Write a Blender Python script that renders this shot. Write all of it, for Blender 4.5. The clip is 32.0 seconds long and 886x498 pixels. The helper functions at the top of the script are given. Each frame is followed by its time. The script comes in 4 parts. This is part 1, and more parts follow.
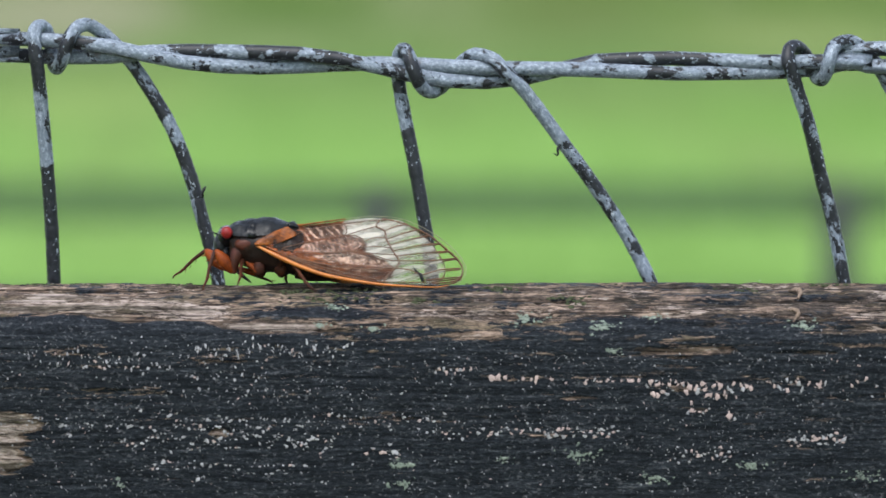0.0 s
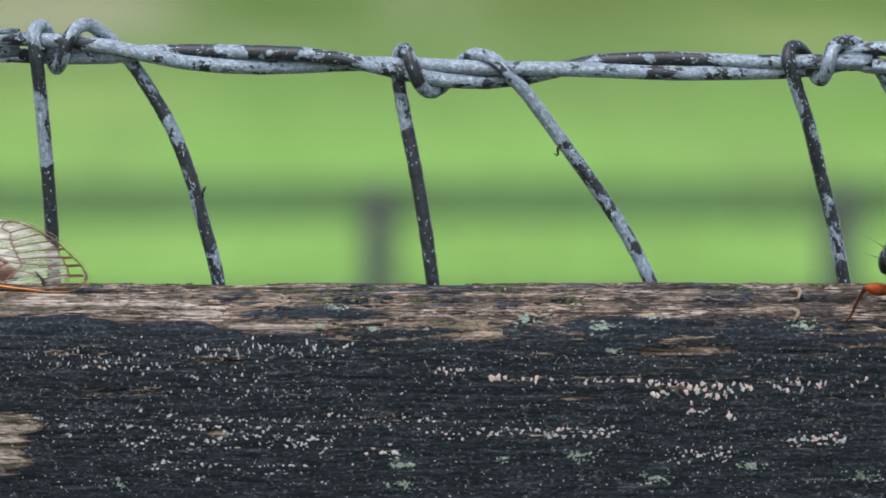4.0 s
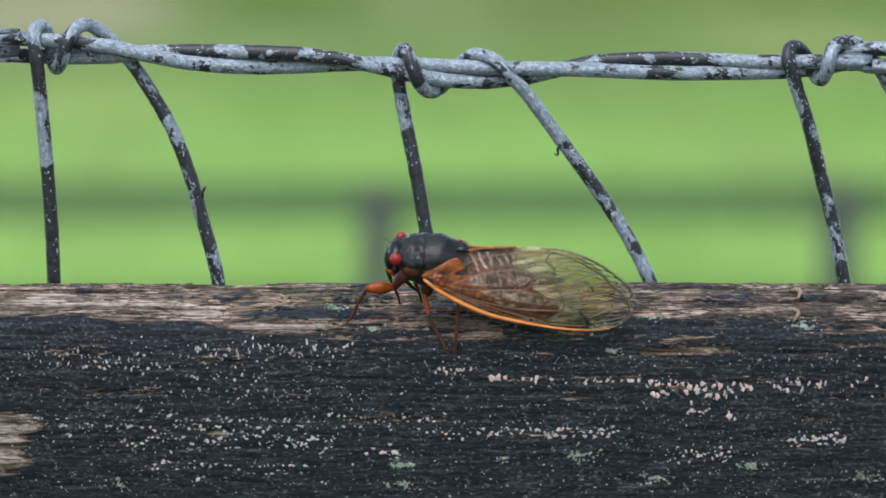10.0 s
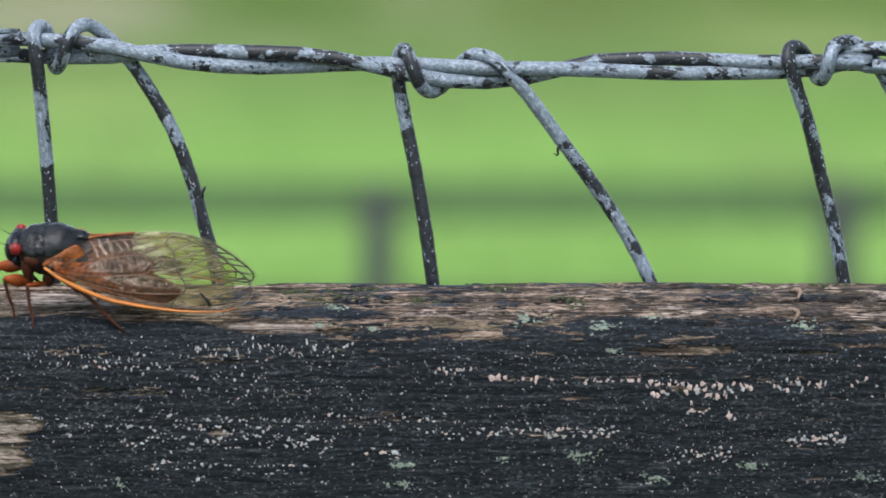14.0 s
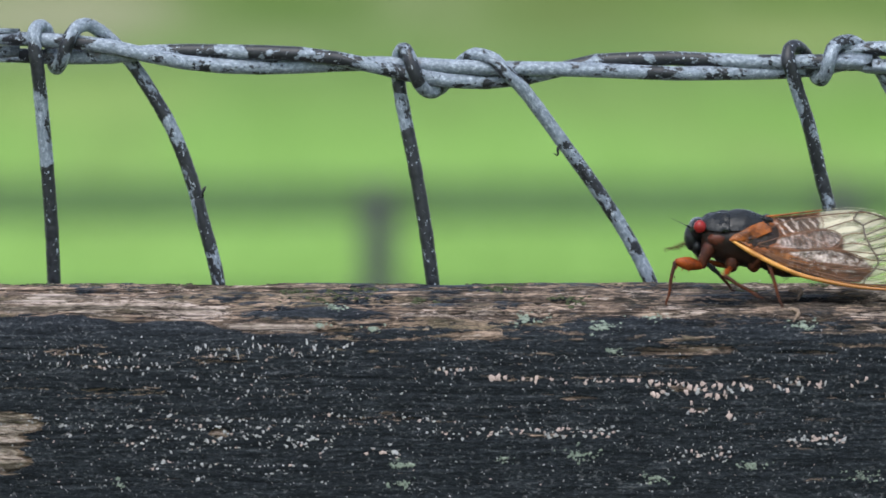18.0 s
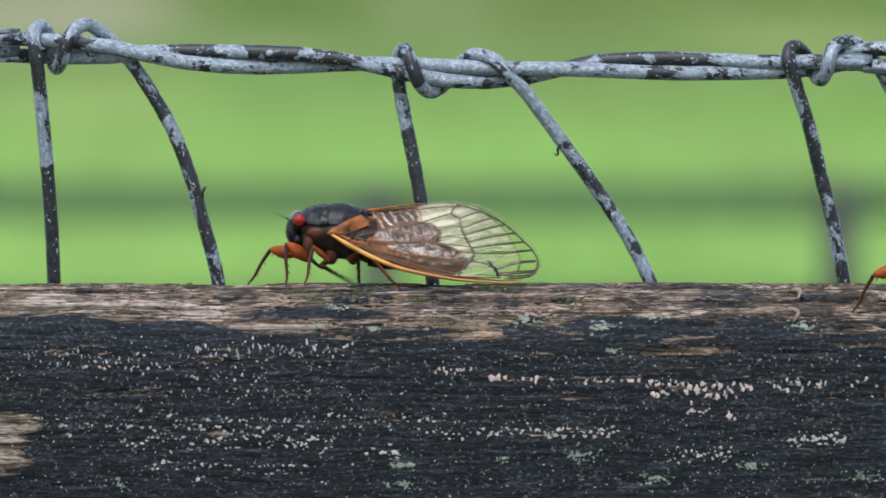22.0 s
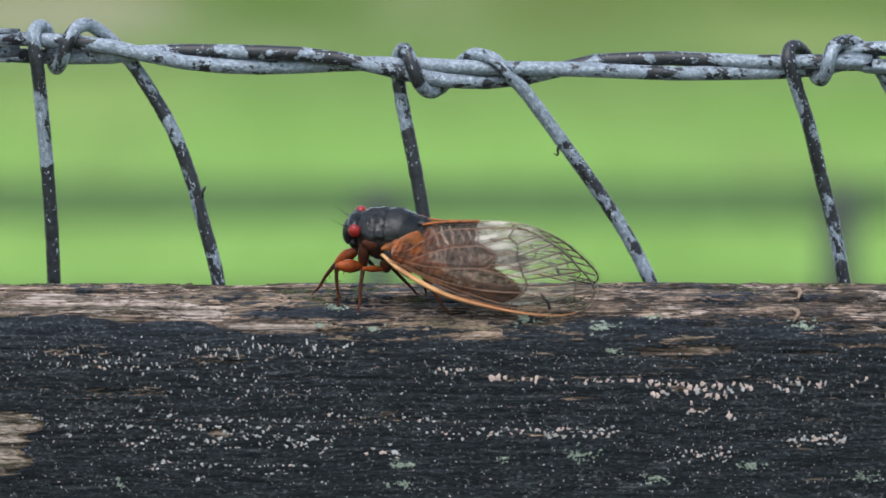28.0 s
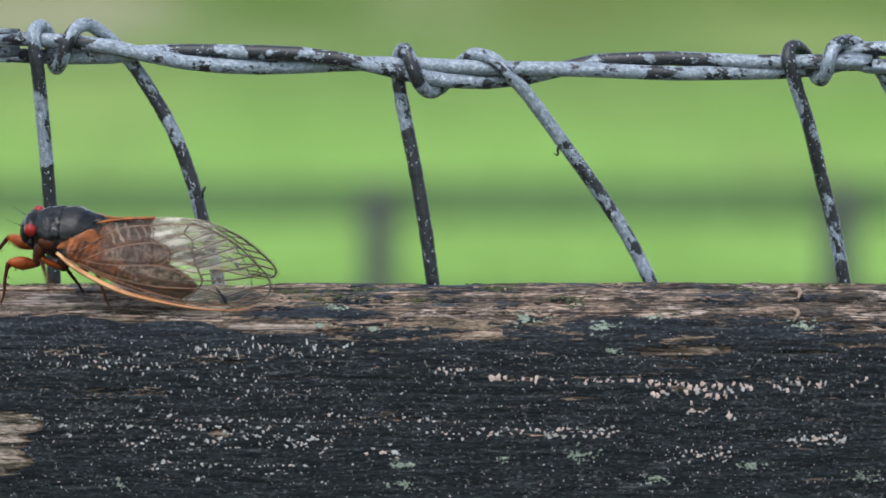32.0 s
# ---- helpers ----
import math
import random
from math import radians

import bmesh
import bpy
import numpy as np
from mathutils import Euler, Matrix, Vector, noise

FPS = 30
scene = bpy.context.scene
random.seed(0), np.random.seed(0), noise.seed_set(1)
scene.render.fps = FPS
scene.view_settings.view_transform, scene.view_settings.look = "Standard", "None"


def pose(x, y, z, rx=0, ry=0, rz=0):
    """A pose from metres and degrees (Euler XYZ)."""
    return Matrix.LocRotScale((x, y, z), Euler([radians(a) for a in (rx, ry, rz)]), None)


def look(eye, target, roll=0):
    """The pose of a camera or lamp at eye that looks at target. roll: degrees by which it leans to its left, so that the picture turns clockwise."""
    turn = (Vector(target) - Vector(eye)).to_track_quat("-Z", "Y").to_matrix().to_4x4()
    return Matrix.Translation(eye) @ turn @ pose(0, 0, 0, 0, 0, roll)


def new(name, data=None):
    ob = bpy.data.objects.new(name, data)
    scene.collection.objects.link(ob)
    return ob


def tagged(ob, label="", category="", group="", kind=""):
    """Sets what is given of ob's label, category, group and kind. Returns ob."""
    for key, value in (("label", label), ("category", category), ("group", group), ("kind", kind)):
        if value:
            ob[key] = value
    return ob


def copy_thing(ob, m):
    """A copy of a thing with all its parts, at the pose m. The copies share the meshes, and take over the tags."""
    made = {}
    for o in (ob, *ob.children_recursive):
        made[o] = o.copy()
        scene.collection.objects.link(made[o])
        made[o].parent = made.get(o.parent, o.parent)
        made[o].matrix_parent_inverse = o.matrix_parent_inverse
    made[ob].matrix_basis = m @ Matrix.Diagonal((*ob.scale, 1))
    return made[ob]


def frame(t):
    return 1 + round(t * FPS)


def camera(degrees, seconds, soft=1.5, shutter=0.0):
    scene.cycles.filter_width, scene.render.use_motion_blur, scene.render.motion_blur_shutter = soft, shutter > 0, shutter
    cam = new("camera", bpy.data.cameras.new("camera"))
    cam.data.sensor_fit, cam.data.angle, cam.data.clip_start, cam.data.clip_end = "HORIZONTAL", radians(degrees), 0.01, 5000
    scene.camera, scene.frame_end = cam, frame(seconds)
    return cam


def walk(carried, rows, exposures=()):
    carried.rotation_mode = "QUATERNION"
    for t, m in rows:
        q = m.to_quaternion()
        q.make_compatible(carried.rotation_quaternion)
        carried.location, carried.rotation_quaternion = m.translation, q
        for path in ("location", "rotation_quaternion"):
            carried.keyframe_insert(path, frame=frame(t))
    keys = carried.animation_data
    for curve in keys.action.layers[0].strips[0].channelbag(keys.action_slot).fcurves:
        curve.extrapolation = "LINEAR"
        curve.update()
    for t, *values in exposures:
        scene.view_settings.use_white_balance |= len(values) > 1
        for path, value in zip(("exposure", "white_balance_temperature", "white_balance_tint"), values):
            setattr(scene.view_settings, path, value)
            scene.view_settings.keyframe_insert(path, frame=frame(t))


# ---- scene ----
cam = camera(9.418, 32.0, soft=1.5, shutter=0.5)
EYE = (0.0, -0.8344, 1.3286)
AIM = (0.0, 0.0, 1.2556)
walk(cam, [(0.0, look(EYE, AIM)), (32.0, look(EYE, AIM))], exposures=[(0.0, 1.5), (32.0, 1.5)])
cam.data.dof.use_dof = True
cam.data.dof.focus_distance = 0.816
cam.data.dof.aperture_fstop = 29.0

MM = 0.001
BOARD_TOP = 1.25          # height from which wires and insects are set out
BOARD_Z = 1.2512          # crown of the fence board
BOARD_BACK, BOARD_FRONT = -0.005, -0.043


# ---- world and light: thin overcast, soft high sun on the camera's side ----
SUN_UP, SUN_ROUND = 60.0, 200.0
world = bpy.data.worlds.new("world")
scene.world = world
world.use_nodes = True
wn = world.node_tree.nodes
sky = wn.new("ShaderNodeTexSky")
sky.sky_type, sky.sun_disc = "NISHITA", False
sky.sun_elevation, sky.sun_rotation = radians(SUN_UP), radians(SUN_ROUND)
sky.air_density, sky.dust_density, sky.ozone_density = 1.0, 1.0, 1.5
wn["Background"].inputs["Strength"].default_value = 0.13
veil = wn.new("ShaderNodeHueSaturation")       # high cloud greys the blue
veil.inputs["Saturation"].default_value = 0.6
world.node_tree.links.new(sky.outputs[0], veil.inputs["Color"])
world.node_tree.links.new(veil.outputs[0], wn["Background"].inputs["Color"])

sun = new("sun", bpy.data.lights.new("sun", "SUN"))
sun.data.energy, sun.data.angle, sun.data.color = 1.4, radians(40), (1.0, 0.995, 0.98)
az = radians(SUN_ROUND)
sun_dir = Vector((math.sin(az) * math.cos(radians(SUN_UP)), math.cos(az) * math.cos(radians(SUN_UP)), math.sin(radians(SUN_UP))))
sun.matrix_world = look(sun_dir * 30, (0, 0, 0))


# ---- materials ----
class Mat:
    """A small node builder round one Principled material."""

    def __init__(self, name):
        self.m = bpy.data.materials.new(name)
        self.m.use_nodes = True
        self.t = self.m.node_tree
        self.b = self.t.nodes["Principled BSDF"]
        self.out = self.t.nodes["Material Output"]

    def node(self, kind, **inputs):
        n = self.t.nodes.new(kind)
        for k, v in inputs.items():
            self.put(n.inputs[k.replace("_", " ")], v)
        return n

    def put(self, socket, v):
        if isinstance(v, bpy.types.NodeSocket):
            self.t.links.new(v, socket)
        elif isinstance(v, tuple) and len(v) == 3 and socket.type == "RGBA":
            socket.default_value = (*v, 1)
        else:
            socket.default_value = v

    def set(self, **inputs):
        for k, v in inputs.items():
            self.put(self.b.inputs[k.replace("_", " ")], v)
        return self

    def coords(self, scale=(1, 1, 1), space="Object"):
        tc = self.node("ShaderNodeTexCoord")
        mp = self.node("ShaderNodeMapping")
        self.put(mp.inputs["Vector"], tc.outputs[space])
        mp.inputs["Scale"].default_value = scale
        return mp.outputs[0]

    def noise(self, vec, scale, detail=4.0, rough=0.6, distort=0.0):
        n = self.node("ShaderNodeTexNoise", Vector=vec, Scale=scale, Detail=detail, Roughness=rough, Distortion=distort)
        return n.outputs["Fac"]

    def ramp(self, fac, *stops):
        r = self.node("ShaderNodeValToRGB", Fac=fac)
        el = r.color_ramp.elements
        while len(el) < len(stops):
            el.new(0.5)
        for e, (p, c) in zip(el, stops):
            e.position = p
            e.color = (*c, 1) if isinstance(c, tuple) else (c, c, c, 1)
        return r.outputs["Color"]

    def mix(self, fac, a, b, mode="MIX"):
        n = self.t.nodes.new("ShaderNodeMix")
        n.data_type, n.blend_type = "RGBA", mode
        self.put(n.inputs[0], fac)
        self.put(n.inputs[6], a)
        self.put(n.inputs[7], b)
        return n.outputs[2]

    def math(self, op, a, b=0.0, clamp=False):
        n = self.t.nodes.new("ShaderNodeMath")
        n.operation, n.use_clamp = op, clamp
        self.put(n.inputs[0], a)
        self.put(n.inputs[1], b)
        return n.outputs[0]

    def attr(self, name):
        n = self.t.nodes.new("ShaderNodeAttribute")
        n.attribute_name = name
        return n.outputs["Fac"]

    def bump(self, height, strength=0.3, distance=0.0002):
        n = self.node("ShaderNodeBump", Height=height, Strength=strength, Distance=distance)
        self.put(self.b.inputs["Normal"], n.outputs[0])
        return self


def simple(name, dark, light, scale, rough=0.5, bump=0.2, distance=0.0001, **more):
    """A surface that wanders between two colours at two scales, with a fine relief."""
    k = Mat(name)
    v = k.coords()
    big, fine = k.noise(v, scale, 3), k.noise(v, scale * 9, 4)
    f = k.math("ADD", k.math("MULTIPLY", big, 0.65), k.math("MULTIPLY", fine, 0.35))
    k.set(Base_Color=k.ramp(f, (0.34, dark), (0.66, light)), Roughness=rough, **more)
    k.bump(fine, bump, distance)
    return k.m


def wire_material():
    """Galvanised wire under flaking black paint; 'skin' unrolls the wire, 'paint' says where more paint is left."""
    k = Mat("painted_wire")
    n = k.t.nodes.new("ShaderNodeAttribute")
    n.attribute_name = "skin"
    v = n.outputs["Vector"]
    zinc = k.ramp(k.noise(v, 1.9, 5, 0.75), (0.30, (0.055, 0.068, 0.084)), (0.54, (0.170, 0.202, 0.242)), (0.70, (0.37, 0.41, 0.455)))
    blotch = k.noise(v, 0.30, 7, 0.64, 0.5)
    pits = k.noise(v, 2.2, 2)
    left = k.math("ADD", k.math("ADD", blotch, k.attr("paint")), k.math("MULTIPLY", k.math("SUBTRACT", pits, 0.5), 0.25))
    fleck = k.ramp(k.noise(v, 1.9, 3, 0.6), (0.635, 1.0), (0.66, 0.0))
    mask = k.math("MULTIPLY", k.ramp(left, (0.515, 0.0), (0.53, 1.0)), fleck)
    rust = k.ramp(k.noise(v, 0.33, 3), (0.69, 0.0), (0.75, 0.5))
    metal = k.mix(rust, zinc, (0.06, 0.035, 0.025))
    paint = k.ramp(k.noise(v, 1.6, 4), (0.3, (0.004, 0.005, 0.007)), (0.7, (0.019, 0.021, 0.026)))
    k.set(Base_Color=k.mix(mask, metal, paint), Metallic=k.mix(mask, (0.15, 0.15, 0.15), (0.0, 0.0, 0.0)),
          Roughness=k.mix(mask, (0.6, 0.6, 0.6), (0.45, 0.45, 0.45)), Specular_IOR_Level=0.3)
    k.bump(k.math("ADD", mask, k.math("MULTIPLY", pits, 0.4)), 0.8, 0.00012)
    return k.m


def board_material():
    """Black paint worn off to grey-brown fibres; 'wear' says where the wood is bare."""
    k = Mat("weathered_board")
    v = k.coords((1, 1, 1))
    grain = k.noise(k.coords((95, 120, 760)), 1.5, 6, 0.72, 0.8)
    fibre = k.noise(k.coords((480, 330, 2400)), 1.5, 5, 0.8, 0.4)
    patch = k.noise(k.coords((105, 75, 330)), 1.0, 6, 0.68, 0.5)
    flake = k.noise(k.coords((125, 95, 420)), 1.3, 6, 0.7, 0.7)
    mixed = k.math("ADD", k.math("MULTIPLY", grain, 0.55), k.math("MULTIPLY", fibre, 0.45))
    wood = k.ramp(mixed, (0.40, (0.014, 0.011, 0.009)), (0.455, (0.060, 0.044, 0.034)), (0.505, (0.115, 0.086, 0.067)), (0.555, (0.175, 0.130, 0.101)), (0.61, (0.31, 0.23, 0.18)))
    moss = k.ramp(k.noise(v, 130, 4, 0.6), (0.54, 0.0), (0.66, 0.6))
    wood = k.mix(moss, wood, (0.06, 0.058, 0.04))
    wood = k.mix(k.ramp(k.math("SUBTRACT", patch, k.math("MULTIPLY", k.node("ShaderNodeSeparateXYZ", Vector=v).outputs[0], 1.7)), (0.41, 0.8), (0.48, 0.0)), wood, k.ramp(fibre, (0.4, (0.010, 0.0095, 0.009)), (0.62, (0.055, 0.049, 0.043))))
    wood = k.mix(k.ramp(flake, (0.55, 0.0), (0.575, 0.85)), wood, k.ramp(mixed, (0.42, (0.055, 0.040, 0.031)), (0.475, (0.135, 0.101, 0.079)), (0.515, (0.20, 0.148, 0.114)), (0.60, (0.34, 0.255, 0.20))))
    rough = k.noise(k.coords((90, 110, 900)), 1.5, 6, 0.76, 0.5)
    short = k.noise(k.coords((800, 160, 2300)), 1.5, 5, 0.8, 0.3)
    coat = k.math("ADD", k.math("MULTIPLY", rough, 0.5), k.math("MULTIPLY", short, 0.5))
    paint = k.ramp(coat, (0.38, (0.0022, 0.0028, 0.0038)), (0.48, (0.0078, 0.0097, 0.0120)), (0.56, (0.0205, 0.0240, 0.0280)), (0.63, (0.070, 0.076, 0.083)))
    fresh = k.ramp(k.math("ADD", k.attr("wear"), k.math("MULTIPLY", k.math("SUBTRACT", fibre, 0.5), 1.2)), (0.98, 0.0), (1.25, 0.92))
    wood = k.mix(fresh, wood, k.ramp(mixed, (0.42, (0.085, 0.067, 0.056)), (0.48, (0.185, 0.150, 0.127)), (0.58, (0.36, 0.305, 0.27))))
    split = k.noise(k.coords((9, 260, 430)), 1.0, 5, 0.62, 0.6)        # long checks along the grain
    age = k.noise(k.coords((20, 230, 480)), 1.0, 5, 0.64, 0.6)
    layer = k.ramp(k.noise(k.coords((15, 260, 420)), 1.0, 4, 0.6, 0.4), (0.52, 0.0), (0.62, 0.5))
    wood = k.mix(layer, wood, k.ramp(fibre, (0.4, (0.035, 0.031, 0.019)), (0.62, (0.135, 0.115, 0.074))))
    wood = k.mix(1.0, wood, k.ramp(age, (0.34, (0.42, 0.42, 0.42)), (0.48, (0.86, 0.85, 0.83)), (0.60, (1.12, 1.09, 1.06))), "MULTIPLY")
    wood = k.mix(k.ramp(split, (0.47, 0.0), (0.487, 0.85), (0.505, 0.85), (0.522, 0.0)), wood, (0.008, 0.0065, 0.0055))
    edge = k.math("ADD", k.attr("wear"), k.math("MULTIPLY", k.math("SUBTRACT", mixed, 0.5), 3.2))
    bare = k.ramp(edge, (0.48, 0.0), (0.55, 1.0))
    scuff = k.ramp(k.noise(k.coords((1300, 900, 2400)), 1.0, 3, 0.6), (0.60, 0.0), (0.67, 0.75))
    paint = k.mix(scuff, paint, (0.085, 0.087, 0.09))
    k.set(Base_Color=k.mix(bare, paint, wood), Roughness=k.mix(bare, (0.6, 0.6, 0.6), (0.88, 0.88, 0.88)), Specular_IOR_Level=0.06)
    k.bump(k.math("ADD", k.math("MULTIPLY", fibre, 0.8), k.math("ADD", rough, k.math("MULTIPLY", bare, -0.35))), 0.9, 0.0003)
    return k.m


def grass_material():
    k = Mat("pasture_grass")
    v = k.coords((1, 1, 1))
    near = k.noise(k.coords((0.8, 0.10, 1)), 1.0, 4, 0.55)
    fine = k.noise(v, 40, 4, 0.7)
    blend = k.math("ADD", k.math("MULTIPLY", near, 0.7), k.math("MULTIPLY", fine, 0.3))
    lush = k.ramp(blend, (0.3, (0.119, 0.211, 0.052)), (0.7, (0.168, 0.286, 0.075)))
    worn = k.ramp(k.noise(k.coords((0.55, 0.05, 1)), 1.0, 3, 0.5), (0.48, 0.0), (0.66, 0.6))
    stretch = k.math("MULTIPLY", k.math("SUBTRACT", k.node("ShaderNodeSeparateXYZ", Vector=v).outputs[1], 33.0), 0.12, clamp=True)
    lush = k.mix(k.math("MULTIPLY", worn, stretch), lush, (0.135, 0.175, 0.064))
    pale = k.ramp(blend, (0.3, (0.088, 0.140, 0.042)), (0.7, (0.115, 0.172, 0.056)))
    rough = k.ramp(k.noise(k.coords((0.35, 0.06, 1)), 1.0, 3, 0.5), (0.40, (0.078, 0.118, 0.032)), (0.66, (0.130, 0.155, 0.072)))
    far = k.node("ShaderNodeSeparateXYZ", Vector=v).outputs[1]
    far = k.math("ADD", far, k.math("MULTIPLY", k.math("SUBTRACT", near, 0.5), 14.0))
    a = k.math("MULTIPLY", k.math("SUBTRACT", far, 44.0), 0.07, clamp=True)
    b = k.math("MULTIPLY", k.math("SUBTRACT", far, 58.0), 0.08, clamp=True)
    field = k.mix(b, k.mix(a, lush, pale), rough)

    def patch(cx, cy, rx, ry, share):
        """A soft-edged patch of other growth round (cx, cy)."""
        xyz = k.node("ShaderNodeSeparateXYZ", Vector=v).outputs
        dx, dy = (k.math("DIVIDE", k.math("SUBTRACT", o, c), r) for o, c, r in ((xyz[0], cx, rx), (xyz[1], cy, ry)))
        d = k.math("ADD", k.math("MULTIPLY", dx, dx), k.math("MULTIPLY", dy, dy))
        return k.math("MULTIPLY", k.math("SUBTRACT", 1.0, k.math("ADD", d, k.math("MULTIPLY", k.math("SUBTRACT", near, 0.5), 0.8)), clamp=True), share)
    for spot, share, tone in (((-4.9, 68, 1.9, 9), 0.75, (0.20, 0.195, 0.125)), ((-2.0, 69, 1.5, 6), 0.9, (0.060, 0.105, 0.024)), ((1.6, 69, 1.2, 7), 0.7, (0.075, 0.105, 0.030)),
                              ((4.2, 63, 1.9, 6), 0.6, (0.165, 0.205, 0.075)), ((-3.4, 52, 1.3, 6), 0.6, (0.175, 0.245, 0.075)), ((3.4, 49, 2.0, 4), 0.4, (0.095, 0.19, 0.036))):
        field = k.mix(patch(*spot, share), field, tone)
    earth = k.ramp(fine, (0.3, (0.09, 0.08, 0.065)), (0.7, (0.19, 0.175, 0.15)))
    near_y = k.node("ShaderNodeSeparateXYZ", Vector=v).outputs[1]
    path = k.math("MULTIPLY", k.math("MULTIPLY", k.math("SUBTRACT", 1.2, near_y), 2.0, clamp=True), k.math("MULTIPLY", k.math("ADD", near_y, 3.4), 2.0, clamp=True))
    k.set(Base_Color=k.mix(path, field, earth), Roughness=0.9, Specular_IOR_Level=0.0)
    k.bump(fine, 0.4, 0.02)
    return k.m


def membrane_material(name, tint, veil, gloss, milk):
    """Clear insect wing: mostly see-through, a milky share, and the sky's sheen."""
    k = Mat(name)
    clear = k.node("ShaderNodeBsdfTransparent", Color=tint)
    fine = k.noise(k.coords(), 900, 3)
    body = k.node("ShaderNodeBsdfDiffuse", Color=veil)
    sheen = k.node("ShaderNodeBsdfGlossy", Color=(1.0, 0.98, 0.96), Roughness=0.22)
    bumped = k.node("ShaderNodeBump", Height=k.noise(k.coords((420, 420, 900)), 1.0, 3, 0.6, 0.5), Strength=0.9, Distance=0.0006)
    k.put(sheen.inputs["Normal"], bumped.outputs[0])
    a = k.node("ShaderNodeMixShader", Fac=k.math("MULTIPLY", fine, milk * 2))
    k.put(a.inputs[1], clear.outputs[0])
    k.put(a.inputs[2], body.outputs[0])
    fres = k.node("ShaderNodeFresnel", IOR=1.5)
    b = k.node("ShaderNodeMixShader", Fac=k.math("ADD", k.math("MULTIPLY", fres.outputs[0], gloss), 0.001, clamp=True))
    k.put(b.inputs[0], k.math("MINIMUM", b.inputs[0].links[0].from_socket, 0.16))
    k.put(b.inputs[1], a.outputs[0])
    k.put(b.inputs[2], sheen.outputs[0])
    k.put(k.out.inputs["Surface"], b.outputs[0])
    return k.m


def underwing_material(name, milkiness, tint, tone, veil_colour):
    """Folded hind wing with the body under it: 'pigment' colours it, 'cover' says how dense it is; milky where it is thin."""
    k = Mat(name)
    n = k.t.nodes.new("ShaderNodeAttribute")
    n.attribute_name = "pigment"
    fine = k.noise(k.coords((500, 700, 900)), 1.0, 4, 0.65)
    k.set(Base_Color=k.mix(1.0, k.mix(1.0, n.outputs["Color"], tone, "MULTIPLY"), k.ramp(fine, (0.36, 0.45), (0.62, 1.1)), "MULTIPLY"), Roughness=0.42, Specular_IOR_Level=0.05)
    k.bump(fine, 0.4, 0.0001)
    clear = k.node("ShaderNodeBsdfTransparent", Color=tint)
    milk = k.node("ShaderNodeBsdfDiffuse", Color=veil_colour)
    glow = k.node("ShaderNodeBsdfTranslucent", Color=veil_colour)
    both = k.node("ShaderNodeMixShader", Fac=0.4)
    k.put(both.inputs[1], milk.outputs[0])
    k.put(both.inputs[2], glow.outputs[0])
    wisp = k.ramp(k.noise(k.coords((210, 300, 520)), 1.0, 5, 0.66, 0.6), (0.36, 0.35), (0.58, 1.0))
    veil = k.node("ShaderNodeMixShader", Fac=k.math("MULTIPLY", wisp, k.math("MULTIPLY", k.attr("milk"), milkiness), clamp=True))
    k.put(veil.inputs[1], clear.outputs[0])
    k.put(veil.inputs[2], both.outputs[0])
    m = k.node("ShaderNodeMixShader", Fac=k.attr("cover"))
    k.put(m.inputs[1], veil.outputs[0])
    k.put(m.inputs[2], k.b.outputs[0])
    k.put(k.out.inputs["Surface"], m.outputs[0])
    return k.m


def costa_material(name, dark, light, outer):
    """Leading-edge vein: bright by the shoulder, browner along its outer half."""
    k = Mat(name)
    v = k.coords()
    along = k.node("ShaderNodeSeparateXYZ", Vector=v).outputs["X"]
    f = k.noise(v, 500, 4)
    k.set(Base_Color=k.mix(k.ramp(k.math("MULTIPLY", along, 50.0), (0.36, 0.0), (0.66, 0.85)), k.ramp(f, (0.36, dark), (0.64, light)), outer), Roughness=0.4)
    k.bump(f, 0.15, 0.00005)
    return k.m


def shell_material():
    """Blue-black cuticle: pitted, with duller downy patches between polished ones."""
    k = Mat("black_cuticle")
    v = k.coords()
    big, fine = k.noise(v, 380, 3), k.noise(v, 2600, 4)
    f = k.math("ADD", k.math("MULTIPLY", big, 0.5), k.math("MULTIPLY", fine, 0.5))
    k.set(Base_Color=k.ramp(f, (0.40, (0.0010, 0.0013, 0.0018)), (0.52, (0.0055, 0.0066, 0.0080)), (0.64, (0.014, 0.0155, 0.017))),
          Roughness=k.ramp(big, (0.4, 0.26), (0.6, 0.62)), Specular_IOR_Level=0.24)
    k.bump(k.math("ADD", fine, big), 0.35, 0.00012)
    return k.m


WIRE = wire_material()
WOOD = board_material()
GRASS = grass_material()
SHELL = shell_material()
BROWN = simple("brown_cuticle", (0.003, 0.0025, 0.0025), (0.024, 0.011, 0.007), 380, 0.45, 0.3, 0.00008, Specular_IOR_Level=0.2)
AMBER = simple("orange_cuticle", (0.045, 0.010, 0.004), (0.24, 0.050, 0.009), 420, 0.4, 0.3, 0.00008, Specular_IOR_Level=0.1)
SHIN = simple("dark_orange_cuticle", (0.008, 0.005, 0.005), (0.078, 0.023, 0.009), 300, 0.45, 0.2, 0.00006, Specular_IOR_Level=0.1)
RUST = simple("red_brown_cuticle", (0.010, 0.005, 0.004), (0.085, 0.021, 0.010), 420, 0.42, 0.3, 0.00008, Specular_IOR_Level=0.2)
EYE_RED = simple("red_eye", (0.12, 0.006, 0.006), (0.25, 0.016, 0.014), 600, 0.35, 0.05, 0.00003, Specular_IOR_Level=0.25)
ROOT = simple("orange_wing_root", (0.006, 0.004, 0.004), (0.34, 0.092, 0.012), 560, 0.45, 0.3, 0.00008, Specular_IOR_Level=0.2)
